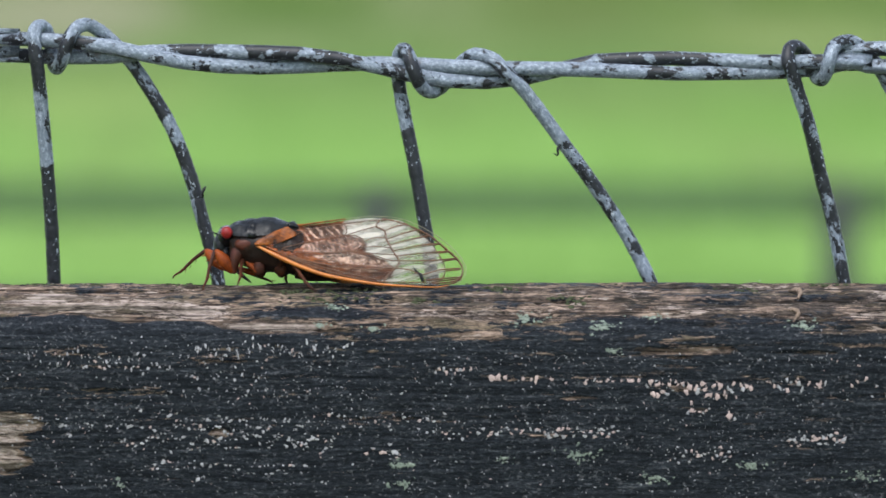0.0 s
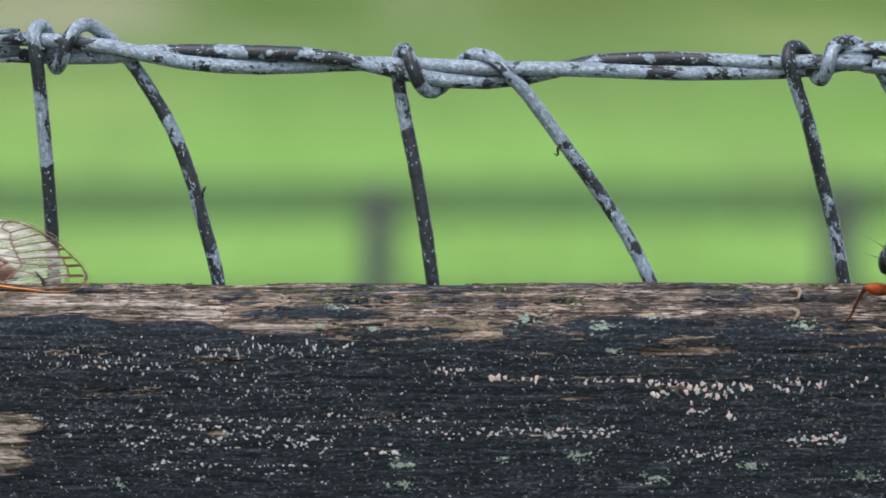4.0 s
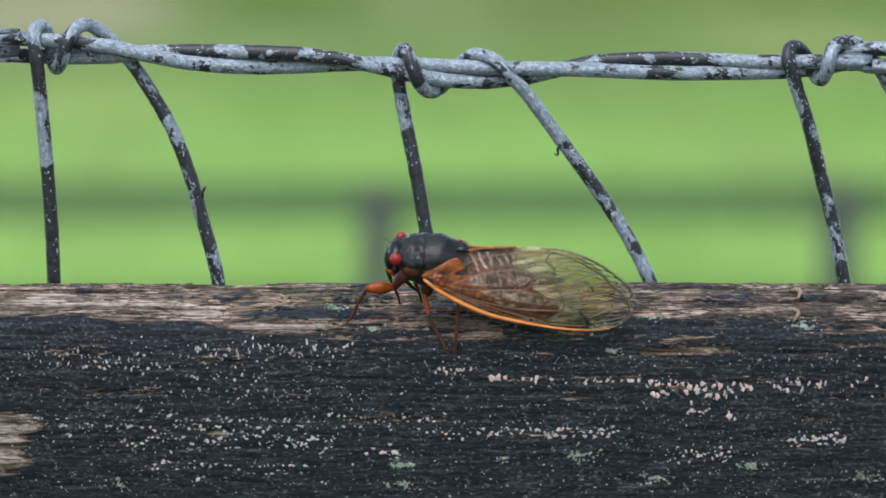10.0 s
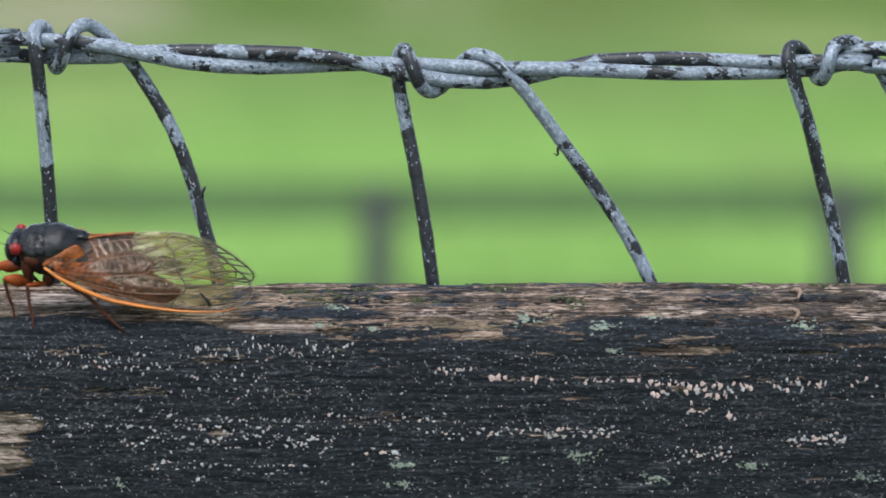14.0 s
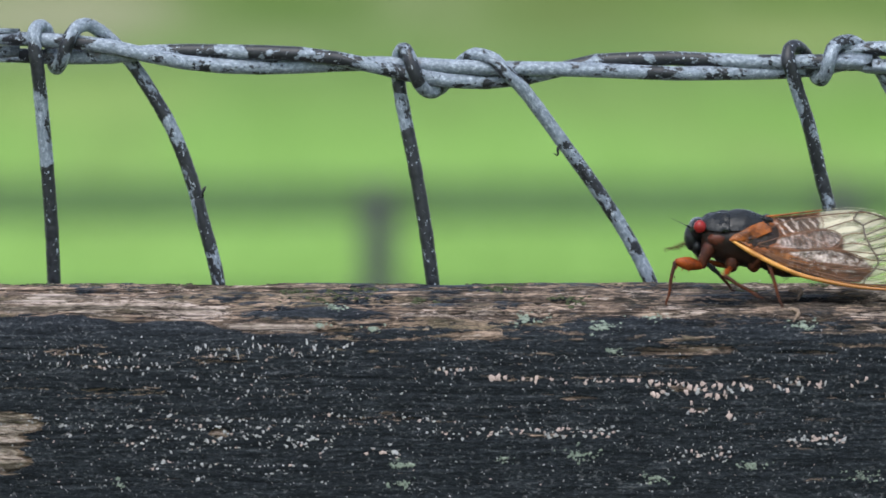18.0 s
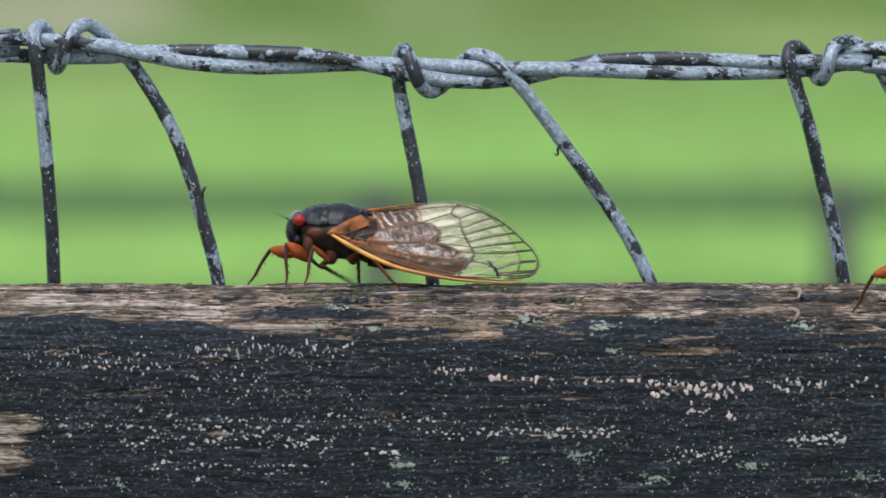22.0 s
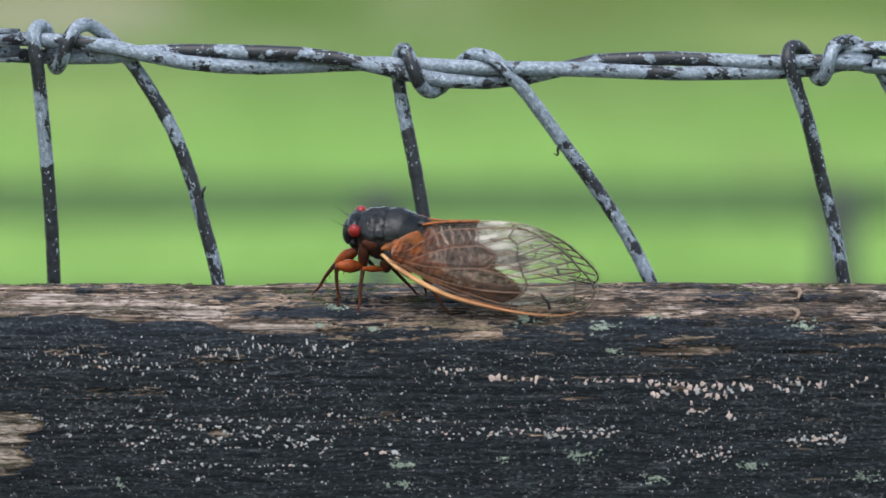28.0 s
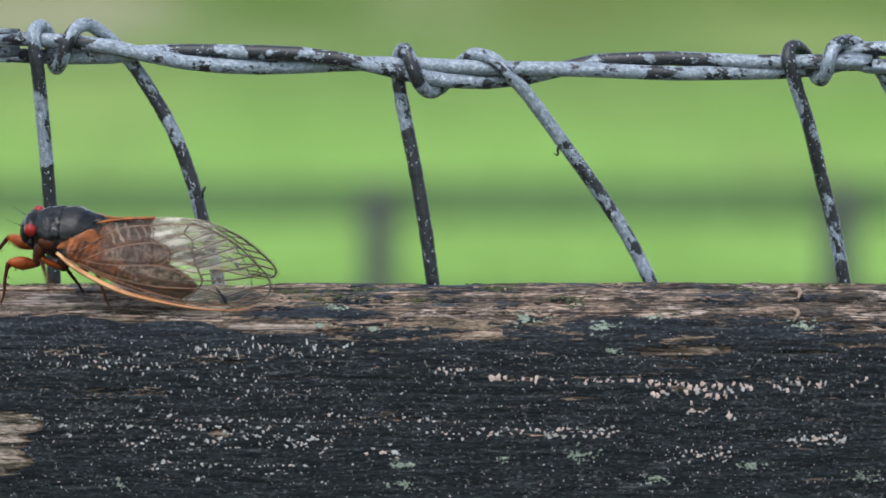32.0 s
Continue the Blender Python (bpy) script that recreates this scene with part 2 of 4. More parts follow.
COSTA = costa_material("yellow_orange_vein", (0.28, 0.115, 0.018), (0.46, 0.215, 0.042), (0.22, 0.085, 0.018))
PALE_COSTA = costa_material("pale_salmon_vein", (0.24, 0.10, 0.036), (0.42, 0.22, 0.09), (0.20, 0.075, 0.022))
OLIVE_VEIN = simple("olive_vein", (0.018, 0.013, 0.005), (0.066, 0.048, 0.017), 500, 0.4, 0.15, 0.00005)
FULL_COSTA = simple("full_orange_vein", (0.26, 0.075, 0.008), (0.44, 0.145, 0.018), 500, 0.4, 0.15, 0.00005)
VEIN = simple("brown_vein", (0.014, 0.008, 0.005), (0.062, 0.032, 0.014), 500, 0.4, 0.15, 0.00005)
FILM = membrane_material("clear_wing", (0.985, 0.98, 0.95), (0.60, 0.57, 0.49), 0.16, 0.004)
UNDERWING = underwing_material("folded_wing", 1.55, (0.97, 0.97, 0.88), (1.0, 0.97, 1.0), (0.60, 0.56, 0.45))
MILKY_WING = underwing_material("milky_folded_wing", 1.7, (0.98, 0.97, 0.94), (1.1, 0.84, 0.72), (0.60, 0.565, 0.52))
SMOKY_WING = underwing_material("smoky_folded_wing", 0.75, (0.85, 0.80, 0.52), (0.78, 0.66, 0.58), (0.50, 0.465, 0.29))
BROWN_WING = underwing_material("brown_folded_wing", 1.05, (0.96, 0.95, 0.88), (0.47, 0.38, 0.335), (0.54, 0.50, 0.45))
RIM = simple("pale_wing_rim", (0.13, 0.12, 0.07), (0.24, 0.22, 0.14), 500, 0.4, 0.15, 0.00005)
WARM_VEIN = simple("orange_brown_vein", (0.045, 0.018, 0.006), (0.13, 0.050, 0.015), 500, 0.4, 0.15, 0.00005)
CHIP = simple("pale_paint_chip", (0.13, 0.13, 0.133), (0.37, 0.362, 0.362), 700, 0.8, 0.3, 0.0001)
ROSE = simple("pink_grey_chip", (0.22, 0.165, 0.15), (0.43, 0.325, 0.29), 700, 0.8, 0.3, 0.0001)
MOSS = simple("dark_moss", (0.016, 0.021, 0.010), (0.075, 0.085, 0.048), 900, 0.95, 0.6, 0.0003, Specular_IOR_Level=0.05)
LICHEN = simple("grey_green_lichen", (0.055, 0.075, 0.060), (0.22, 0.255, 0.20), 900, 0.9, 0.5, 0.0002)
TORN = simple("torn_wood", (0.06, 0.044, 0.032), (0.27, 0.20, 0.15), 500, 0.9, 0.6, 0.0002, Specular_IOR_Level=0.05)
FAR_RAIL = simple("greyed_rail_paint", (0.050, 0.098, 0.026), (0.076, 0.134, 0.044), 6, 0.7, 0.3, 0.002)
FAR_WOOD = simple("dark_fence_paint", (0.02, 0.024, 0.024), (0.05, 0.055, 0.052), 6, 0.7, 0.3, 0.002)


# ---- mesh helpers ----
def mesh_object(name, verts, faces, material, parent=None, label="", smooth=True):
    me = bpy.data.meshes.new(name)
    me.from_pydata([tuple(v) for v in verts], [], faces)
    me.materials.append(material)
    if smooth:
        me.polygons.foreach_set("use_smooth", [True] * len(me.polygons))
    me.update()
    ob = new(name, me)
    if parent:
        ob.parent = parent
    if label:
        ob["label"] = label
    return ob


def spline(points, n):
    """Catmull-Rom curve through points, n samples, evenly spread along it."""
    p = np.array(points, float)
    p = np.vstack([2 * p[0] - p[1], p, 2 * p[-1] - p[-2]])
    out = []
    for i in range(1, len(p) - 2):
        a, b, c, d = p[i - 1], p[i], p[i + 1], p[i + 2]
        for u in np.linspace(0, 1, 12, endpoint=False):
            out.append(0.5 * (2 * b + (c - a) * u + (2 * a - 5 * b + 4 * c - d) * u * u + (3 * b - a - 3 * c + d) * u ** 3))
    out.append(p[-2])
    out = np.array(out)
    run = np.concatenate([[0], np.cumsum(np.linalg.norm(np.diff(out, axis=0), axis=1))])
    at = np.linspace(0, run[-1], n)
    return np.stack([np.interp(at, run, out[:, j]) for j in range(out.shape[1])], axis=1)


def tube(path, radius, sides=8):
    """Verts and faces of a round tube along path; radius is a number or one per point."""
    path = np.array(path, float)
    n = len(path)
    r = np.full(n, radius) if np.isscalar(radius) else np.array(radius)
    tan = np.gradient(path, axis=0)
    tan /= np.linalg.norm(tan, axis=1)[:, None] + 1e-12
    side = np.cross(tan[0], (0, 0, 1) if abs(tan[0][2]) < 0.9 else (0, 1, 0))
    verts = []
    for i in range(n):
        side = side - tan[i] * side.dot(tan[i])
        side /= np.linalg.norm(side)
        other = np.cross(tan[i], side)
        for k in range(sides):
            a = 2 * math.pi * k / sides
            verts.append(path[i] + r[i] * (math.cos(a) * side + math.sin(a) * other))
    faces = [(i * sides + k, i * sides + (k + 1) % sides, (i + 1) * sides + (k + 1) % sides, (i + 1) * sides + k)
             for i in range(n - 1) for k in range(sides)]
    faces += [tuple(range(sides))[::-1], tuple(range((n - 1) * sides, n * sides))]
    return verts, faces


def loft(rings, sides=20, steps=5, lo=0.0, hi=360.0, wob=0.0):
    """Rings (x, z, half width, half height) joined into a smooth skin along x; lo..hi: the part of the turn, from the right side over the top."""
    p = spline(rings, steps * len(rings))
    full = hi - lo >= 359.9
    k = sides if full else sides + 1
    verts, faces = [], []
    for i, (x, z, w, h) in enumerate(p):
        for j in range(k):
            a = radians(lo + (hi - lo) * j / sides)
            g = 1 + wob * math.sin(i * 2.1)
            verts.append((x, w * g * math.cos(a), z + h * g * math.sin(a)))
    for i in range(len(p) - 1):
        for j in range(sides):
            b = (j + 1) % k
            faces.append((i * k + j, (i + 1) * k + j, (i + 1) * k + b, i * k + b))
    if full:
        faces += [tuple(range(k)), tuple(range((len(p) - 1) * k, len(p) * k))[::-1]]
    return verts, faces


def ball(c, r, nu=14, nv=9):
    verts, faces = [], []
    for i in range(nv + 1):
        t = math.pi * i / nv
        for j in range(nu):
            a = 2 * math.pi * j / nu
            verts.append((c[0] + r[0] * math.sin(t) * math.cos(a), c[1] + r[1] * math.sin(t) * math.sin(a), c[2] + r[2] * math.cos(t)))
    for i in range(nv):
        for j in range(nu):
            b = (j + 1) % nu
            faces.append((i * nu + j, (i + 1) * nu + j, (i + 1) * nu + b, i * nu + b))
    return verts, faces


def merged(*pieces):
    verts, faces = [], []
    for v, f in pieces:
        k = len(verts)
        verts += [tuple(q) for q in v]
        faces += [tuple(i + k for i in q) for q in f]
    return verts, faces


def lumpy(piece, amp, freq, seed=0.0):
    """The piece with low irregular swellings, amp mm high."""
    out = []
    for v in piece[0]:
        q = Vector(v)
        n = noise.noise(q * freq + Vector((seed, 0, 0))) + 0.5 * noise.noise(q * freq * 2.3 + Vector((0, seed, 0)))
        away = Vector((0, q.y, q.z - 8.0))
        out.append(tuple(q + away.normalized() * amp * n))
    return out, piece[1]


def grid_noise(x, y, seed):
    """Smooth value noise in two dimensions, -1 to 1, for arrays."""
    xi, yi = np.floor(x).astype(np.int64), np.floor(y).astype(np.int64)
    fx, fy = x - xi, y - yi
    fx, fy = fx * fx * (3 - 2 * fx), fy * fy * (3 - 2 * fy)

    def h(a, b):
        q = (a * 374761393 + b * 668265263 + seed * 974634777) & 0x7FFFFFFF
        q = ((q ^ (q >> 13)) * 1274126177) & 0x7FFFFFFF
        return ((q ^ (q >> 16)) & 0xFFFF) / 32767.5 - 1
    return (h(xi, yi) * (1 - fx) + h(xi + 1, yi) * fx) * (1 - fy) + (h(xi, yi + 1) * (1 - fx) + h(xi + 1, yi + 1) * fx) * fy


def fbm(x, y, seed, octaves=4, gain=0.55):
    out, amp, tot = 0, 1.0, 0.0
    for o in range(octaves):
        out = out + amp * grid_noise(x * 2 ** o, y * 2 ** o, seed + 17 * o)
        tot += amp
        amp *= gain
    return out / tot


# ---- ground: one sheet, falling from the near fence to a pasture ----
def ground_height(y):
    return np.interp(y, [-600, -3, 2, 26, 60, 130, 600], [0, 0, 0, -1.8, -1.8, -0.6, 14])


def build_ground():
    ys = np.concatenate([np.linspace(-600, -20, 12), np.linspace(-15, 90, 100), np.linspace(100, 900, 30)])
    xs = np.concatenate([np.linspace(-700, -30, 14), np.linspace(-25, 25, 60), np.linspace(30, 700, 14)])
    X, Y = np.meshgrid(xs, ys)
    Z = ground_height(Y) + 0.06 * fbm(X * 0.4, Y * 0.25, 3) * (np.abs(Y) > 2)
    verts = np.stack([X, Y, Z], -1).reshape(-1, 3)
    w = len(xs)
    faces = [(i * w + j, i * w + j + 1, (i + 1) * w + j + 1, (i + 1) * w + j) for i in range(len(ys) - 1) for j in range(w - 1)]
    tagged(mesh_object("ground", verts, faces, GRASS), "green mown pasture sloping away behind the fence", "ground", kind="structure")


def build_tufts():
    rng = np.random.default_rng(5)
    verts, faces = [], []
    for _ in range(5000):
        y = 27 + 60 * rng.random() ** 1.5
        x = rng.uniform(-0.13, 0.13) * (y + 2)
        z = float(ground_height(y)) - 0.03
        for _ in range(3):
            h, a, lean = rng.uniform(0.08, 0.2), rng.uniform(0, 6.3), rng.uniform(0.02, 0.09)
            dx, dy, k = 0.008 * math.cos(a), 0.008 * math.sin(a), len(verts)
            tip = (x + lean * math.sin(a), y + lean * math.cos(a), z + h)
            verts += [(x - dx, y - dy, z), (x + dx, y + dy, z), tip]
            faces.append((k, k + 1, k + 2))
    tagged(mesh_object("grass", verts, faces, GRASS), "loose green grass tufts in the pasture", "grass", kind="stuff")


# ---- far fence: dark posts with one visible rail ----
def beam(size, bevel=0.01):
    bm = bmesh.new()
    bmesh.ops.create_cube(bm, size=1.0)
    bmesh.ops.scale(bm, vec=size, verts=bm.verts)
    bmesh.ops.bevel(bm, geom=bm.edges, offset=bevel, segments=2, affect="EDGES")
    return bm


def bm_part(name, bm, material, parent, label=""):
    me = bpy.data.meshes.new(name)
    bm.to_mesh(me)
    bm.free()
    me.materials.append(material)
    ob = new(name, me)
    ob.parent = parent
    if label:
        ob["label"] = label
    return ob


FAR_Y = 26.0


def build_far_fence():
    z0 = float(ground_height(FAR_Y))
    fence = tagged(new("pasture_fence"), "dark-painted wooden post and rail fence across the pasture", "fence")
    fence.location = (0, FAR_Y, z0)
    gap = 2.31
    x0 = -0.325
    post = None
    for i in range(-5, 7):
        p = bm_part("post", beam((0.175, 0.14, 1.16)), FAR_WOOD, fence) if post is None else new("post", post.data)
        post = post or p
        p.parent = fence
        p.location = (x0 + i * gap, 0.0, 0.51)
    for z in (1.015, 0.45):
        for i in range(-5, 6):
            r = bm_part("rail", beam((gap - 0.01, 0.035, 0.225)), FAR_RAIL, fence)
            r.location = (x0 + (i + 0.5) * gap, 0.09, z)


# ---- near fence board ----
def board_profile():
    """Section of the board, from the back face over the top to the foot of the front face: (y, z) in mm from the crown, dense where it shows."""
    back = [(-5.0, -130.0), (-5.0, -70.0), (-5.0, -30.0), (-5.0, -8.0), (-5.2, -3.0)]
    ctrl = [(-5.2, -3.0), (-5.8, -1.2), (-7.5, -0.2), (-11, 0.0), (-18, -0.15), (-26, -0.6), (-33, -1.3), (-38.2, -2.3), (-41.2, -4.2), (-42.4, -7.0),
            (-42.8, -12), (-43.0, -22), (-43, -30), (-43, -40)]
    fine = spline(ctrl, 430)
    foot = [(-43.0, -60.0), (-43.0, -100.0), (-42.0, -130.0), (-24.0, -131.0)]
    return np.vstack([back, fine, foot])


def board_top(y_mm):
    """Height of the board's top over mm from its back, below the crown, in mm."""
    return float(np.interp(-y_mm, [5.8, 7.5, 11, 18, 26, 33, 38.2, 41.2, 42.4, 43.2], [-1.2, -0.2, 0, -0.15, -0.6, -1.3, -2.3, -4.2, -6.0, -8.0]))


def build_board():
    prof = board_profile()
    xs = np.concatenate([np.linspace(-1220, -90, 60, endpoint=False), np.linspace(-90, -66, 50, endpoint=False), np.linspace(-66, 66, 800, endpoint=False),
                         np.linspace(66, 90, 50, endpoint=False), np.linspace(90, 1220, 60)])
    X, I = np.meshgrid(xs, np.arange(len(prof)))
    Yp, Zp = prof[I, 0], prof[I, 1]
    step = np.diff(prof, axis=0)
    rise = np.concatenate([[0], np.cumsum(np.hypot(0.14 * step[:, 0], step[:, 1]))])
    Q = (rise - rise[5])[I]                 # grain runs in wide bands over the top and fine ones down the face
    # wear: bare on top, ragged towards the front edge, a few patches on the face
    drop = -Zp * (Yp < -20) + 0.0
    wear = 0.76 - 0.15 * np.clip(drop - 1.3, 0, 4) - 0.02 * np.clip(drop - 6.5, 0, 40)
    wear = wear + 0.62 * fbm(X / 17, Q / 1.1, 11, 5) + 0.55 * fbm(X / 5, Q / 0.45, 23, 4)
    for cx, cz, rx, rz, s in BARE_PATCHES + PAINT_PATCHES:
        d = ((X - cx) / rx) ** 2 + ((Zp - cz) / rz) ** 2
        wear = wear + s * np.exp(-d * d) * (Yp < -6)
    # relief: long grain ridges, splits, and eroded bare wood
    ridge = fbm(X / 16, Q / 0.55, 31, 4, 0.65)
    crack = np.abs(fbm(X / 26, Q / 1.3, 47, 4))
    lump = fbm(X / 12, Q / 2.2, 53, 3)
    bare = 1 / (1 + np.exp(-(wear - 0.5) * 14))
    out = 0.12 * ridge * (1 + 3.2 * bare) - 0.8 * np.exp(-(crack / 0.045) ** 2) * (0.08 + 0.92 * bare) + 0.62 * lump * (0.06 + bare) - 0.28 * bare
    for y0, x0, x1, w, deep, seed in CHECKS:      # long open checks in the top
        line = y0 + 2.6 * fbm(X / 26, Q * 0, seed, 3)
        out = out - deep * np.exp(-((Yp - line) / w) ** 2) * np.clip((X - x0) / 6, 0, 1) * np.clip((x1 - X) / 6, 0, 1) * (0.6 + 0.6 * fbm(X / 7, Q * 0, seed + 5, 3))
    out *= np.clip((Q + 2) / 2, 0, 1)
    t = np.gradient(prof, axis=0)
    t /= np.linalg.norm(t, axis=1)[:, None] + 1e-9
    ny, nz = -t[:, 1], t[:, 0]
    sgn = np.sign(nz[np.argmax(prof[:, 1])]) or 1.0
    ny, nz = ny * sgn, nz * sgn
    Y, Z = Yp + out * ny[I], Zp + out * nz[I]
    verts = np.stack([X * MM, Y * MM, Z * MM], -1).reshape(-1, 3)
    h, w = X.shape
    a = (np.arange(h - 1)[:, None] * w + np.arange(w - 1)[None, :]).reshape(-1)
    quads = np.stack([a, a + w, a + w + 1, a + 1], 1)
    caps = [np.arange(h) * w, (np.arange(h) * w + w - 1)[::-1]]
    me = bpy.data.meshes.new("fence_board")
    me.vertices.add(len(verts))
    me.vertices.foreach_set("co", verts.ravel())
    nq = len(quads)
    loops = np.concatenate([quads.ravel(), caps[0], caps[1]])
    starts = np.concatenate([np.arange(nq) * 4, [nq * 4, nq * 4 + h]])
    me.loops.add(len(loops))
    me.loops.foreach_set("vertex_index", loops.astype(np.int32))
    me.polygons.add(nq + 2)
    me.polygons.foreach_set("loop_start", starts.astype(np.int32))
    me.polygons.foreach_set("use_smooth", np.ones(nq + 2, bool))
    me.update(calc_edges=True)
    me.validate()
    me.attributes.new("wear", "FLOAT", "POINT").data.foreach_set("value", wear.ravel().astype(np.float32))
    me.materials.append(WOOD)
    ob = new("fence_board", me)
    ob.location = (0, 0, BOARD_Z)
    return tagged(ob, "thick black-painted fence board, top worn to bare brown wood", "fence board")


# checks: distance from the back, from x, to x, half width, depth in mm, seed
CHECKS = [(-27, -26, 70, 1.5, 1.7, 201), (-18, -70, -8, 1.6, 1.4, 211), (-34, -70, -20, 1.2, 1.5, 221), (-14, 20, 70, 1.6, 1.2, 231), (-36.5, -2, 40, 1.0, 1.2, 241)]
# bare or painted patches: centre x, height, half sizes in mm, and how strongly
BARE_PATCHES = [(-65.0, -17.9, 5.2, 1.7, 1.9), (-66, -20.5, 4.0, 1.8, 1.7), (-66.0, -23.6, 5.2, 1.8, 1.9), (-26, -3.6, 10, 0.8, 0.8), (42, -0.9, 30, 1.1, 0.02), (5, -4.4, 5, 0.9, 0.35), (-58, -1.2, 9, 1.0, 0.4), (-38, -1.5, 8, 0.7, 0.6), (36, -7.0, 9, 0.7, 0.5), (54, -7.4, 6, 0.5, 0.5), (50, -2.4, 9, 1.0, 0.1), (62, -3.0, 7, 1.4, 0.3), (-33, -19.2, 1.6, 0.9, 1.1), (-5, -1.6, 6, 0.9, 0.1)]
PAINT_PATCHES = [(-38, -4.2, 6, 1.5, -0.9), (-58, -3.9, 12, 1.7, -1.2), (-41, -5.2, 7, 1.8, -0.9), (-19, -1.9, 11, 0.55, -0.75), (28, -3.4, 9, 1.3, -0.45)]


# ---- specks and lichen on the board ----
def blob(rng, c, n, rx, rz, thick, k=7, ragged=(0.55, 1.3)):
    """A low irregular flake: a ragged ring of points round a raised middle; n is the outward normal in the y-z plane."""
    tang = (0.0, n[1], -n[0])
    spin = rng.uniform(-0.6, 0.6)
    wild = rng.uniform(*ragged, k)
    verts = []
    for ring, rise in ((1.0, -0.3), (0.75, 0.8)):
        for i in range(k):
            a = 2 * math.pi * i / k
            u0, v0 = ring * rx * math.cos(a) * wild[i], ring * rz * math.sin(a) * wild[i]
            u, v = u0 * math.cos(spin) - v0 * math.sin(spin), u0 * math.sin(spin) + v0 * math.cos(spin)
            verts.append((c[0] + u, c[1] + v * tang[1] + n[0] * thick * rise, c[2] + v * tang[2] + n[1] * thick * rise))
    verts.append((c[0], c[1] + n[0] * thick, c[2] + n[1] * thick))
    faces = [(i, (i + 1) % k, k + (i + 1) % k, k + i) for i in range(k)] + [(k + i, k + (i + 1) % k, 2 * k) for i in range(k)]
    return verts, faces


def on_face(z):
    """Skin point (y) and outward normal of the board at height z mm below the crown on its camera side."""
    prof = board_profile()
    f = prof[5 + 200:-4]
    i = int(np.argmin(np.abs(f[:, 1] - z)))
    a, b = f[max(i - 3, 0)], f[min(i + 3, len(f) - 1)]
    d = (b - a) / (np.linalg.norm(b - a) + 1e-9)
    return f[i, 0], (d[1], -d[0]) if d[1] < 0 else (-d[1], d[0])


def build_specks(board):
    rng = np.random.default_rng(12)
    chips, roses = [], []
    # streaks along the grain: from x, to x, height, spread, count, size (mm), share of pink
    for x0, x1, z, spread, count, size, pink in SPECK_STREAKS + PINK_STREAKS:
        wide, tall = ((0.4, 0.8), (0.9, 1.6)) if z > -9 and x1 < 0 else ((0.6, 1.0), (0.8, 1.3)) if z > -17 else ((0.7, 1.3), (0.65, 1.05))
        many = int(count * 1.4)
        for i in range(many):
            zz = z + rng.normal(0, spread)
            y, n = on_face(zz)
            s = (0.6 if size > 0.3 else 0.5) * size * min(1.4, rng.lognormal(0, 0.25))
            c = (x0 + (x1 - x0) * (i + rng.uniform(-0.2, 1.2)) / many, y + 0.02, zz)
            (roses if rng.random() < pink else chips).append(blob(rng, c, n, s * rng.uniform(*wide), s * rng.uniform(*tall), 0.06, 9, (0.35, 1.45)))
    for v, f in roses:
        mesh_object("paint_chip", np.array(v) * MM, f, ROSE, board)
    v, f = merged(*chips)
    ob = mesh_object("speckle", np.array(v) * MM, f, CHIP, board, "small pale grey flecks on black paint")
    ob["kind"] = "stuff"


SPECK_STREAKS = [(-66, 60, -16, 5.5, 700, 0.22, 0.1), (-62, -44, -7.6, 1.3, 26, 0.34, 0.1), (-37, -13, -6.9, 0.9, 48, 0.37, 0.1), (-53, -40, -9.3, 0.6, 20, 0.40, 0.2),
                 (-38, -26, -11.0, 1.0, 22, 0.36, 0.2), (-62, -20, -17.6, 0.8, 90, 0.36, 0.1), (-48, -16, -20.4, 0.9, 70, 0.42, 0.15), (-43, -20, -24.4, 0.7, 46, 0.52, 0.1),
                 (-45, -10, -13.0, 1.2, 44, 0.28, 0.1), (-12, -6, -22.0, 0.5, 5, 0.6, 0.6), (-20, 0, -17.5, 0.9, 24, 0.34, 0.3)]
# flecks with more pink in them
PINK_STREAKS = [(-1, 5, -10.0, 0.35, 9, 0.45, 0.6), (6.5, 10, -11.0, 0.2, 4, 0.72, 0.9), (11, 18, -11.4, 0.2, 5, 0.6, 0.9), (21, 36, -11.8, 0.3, 22, 0.52, 0.75), (36, 46, -12.7, 0.6, 19, 0.66, 0.85),
                (31, 34, -13.2, 0.4, 4, 0.6, 0.9), (48, 57, -12.1, 0.4, 14, 0.52, 0.7), (36, 39.5, -16.1, 0.3, 6, 0.62, 0.8), (42, 43.2, -16.9, 0.2, 3, 0.75, 0.9), (-1, 26, -19.0, 0.5, 40, 0.40, 0.5), (15, 25, -19.4, 0.2, 16, 0.5, 0.4),
                (51, 60, -20.2, 0.5, 22, 0.46, 0.5), (33, 43, -22.2, 0.6, 24, 0.40, 0.5), (60, 68, -12.4, 1.2, 8, 0.5, 0.7),
                (-66, 66, -8.0, 1.1, 160, 0.2, 0.1), (-66, 66, -27, 2.2, 200, 0.24, 0.1)]


def build_moss(x, y, r, count, seed):
    """A low dark green cushion on the board's top."""
    rng = np.random.default_rng(seed)
    pieces = []
    for _ in range(count):
        dx, dy, q = rng.normal(0, r), rng.normal(0, r * 1.2), rng.uniform(0.15, 0.4)
        pieces.append(blob(rng, (dx, dy, board_top(y + dy) - board_top(y)), (-0.25, 0.97), q * 1.3, q, rng.uniform(0.08, 0.24), 9, (0.4, 1.4)))
    v, f = merged(*pieces)
    ob = mesh_object("moss", np.array(v) * MM, f, MOSS)
    ob.location = (x * MM, y * MM, BOARD_Z + board_top(y) * MM - 0.0002)
    tagged(ob, "dark green moss cushion on the bare board top", "moss", group="moss on the board")


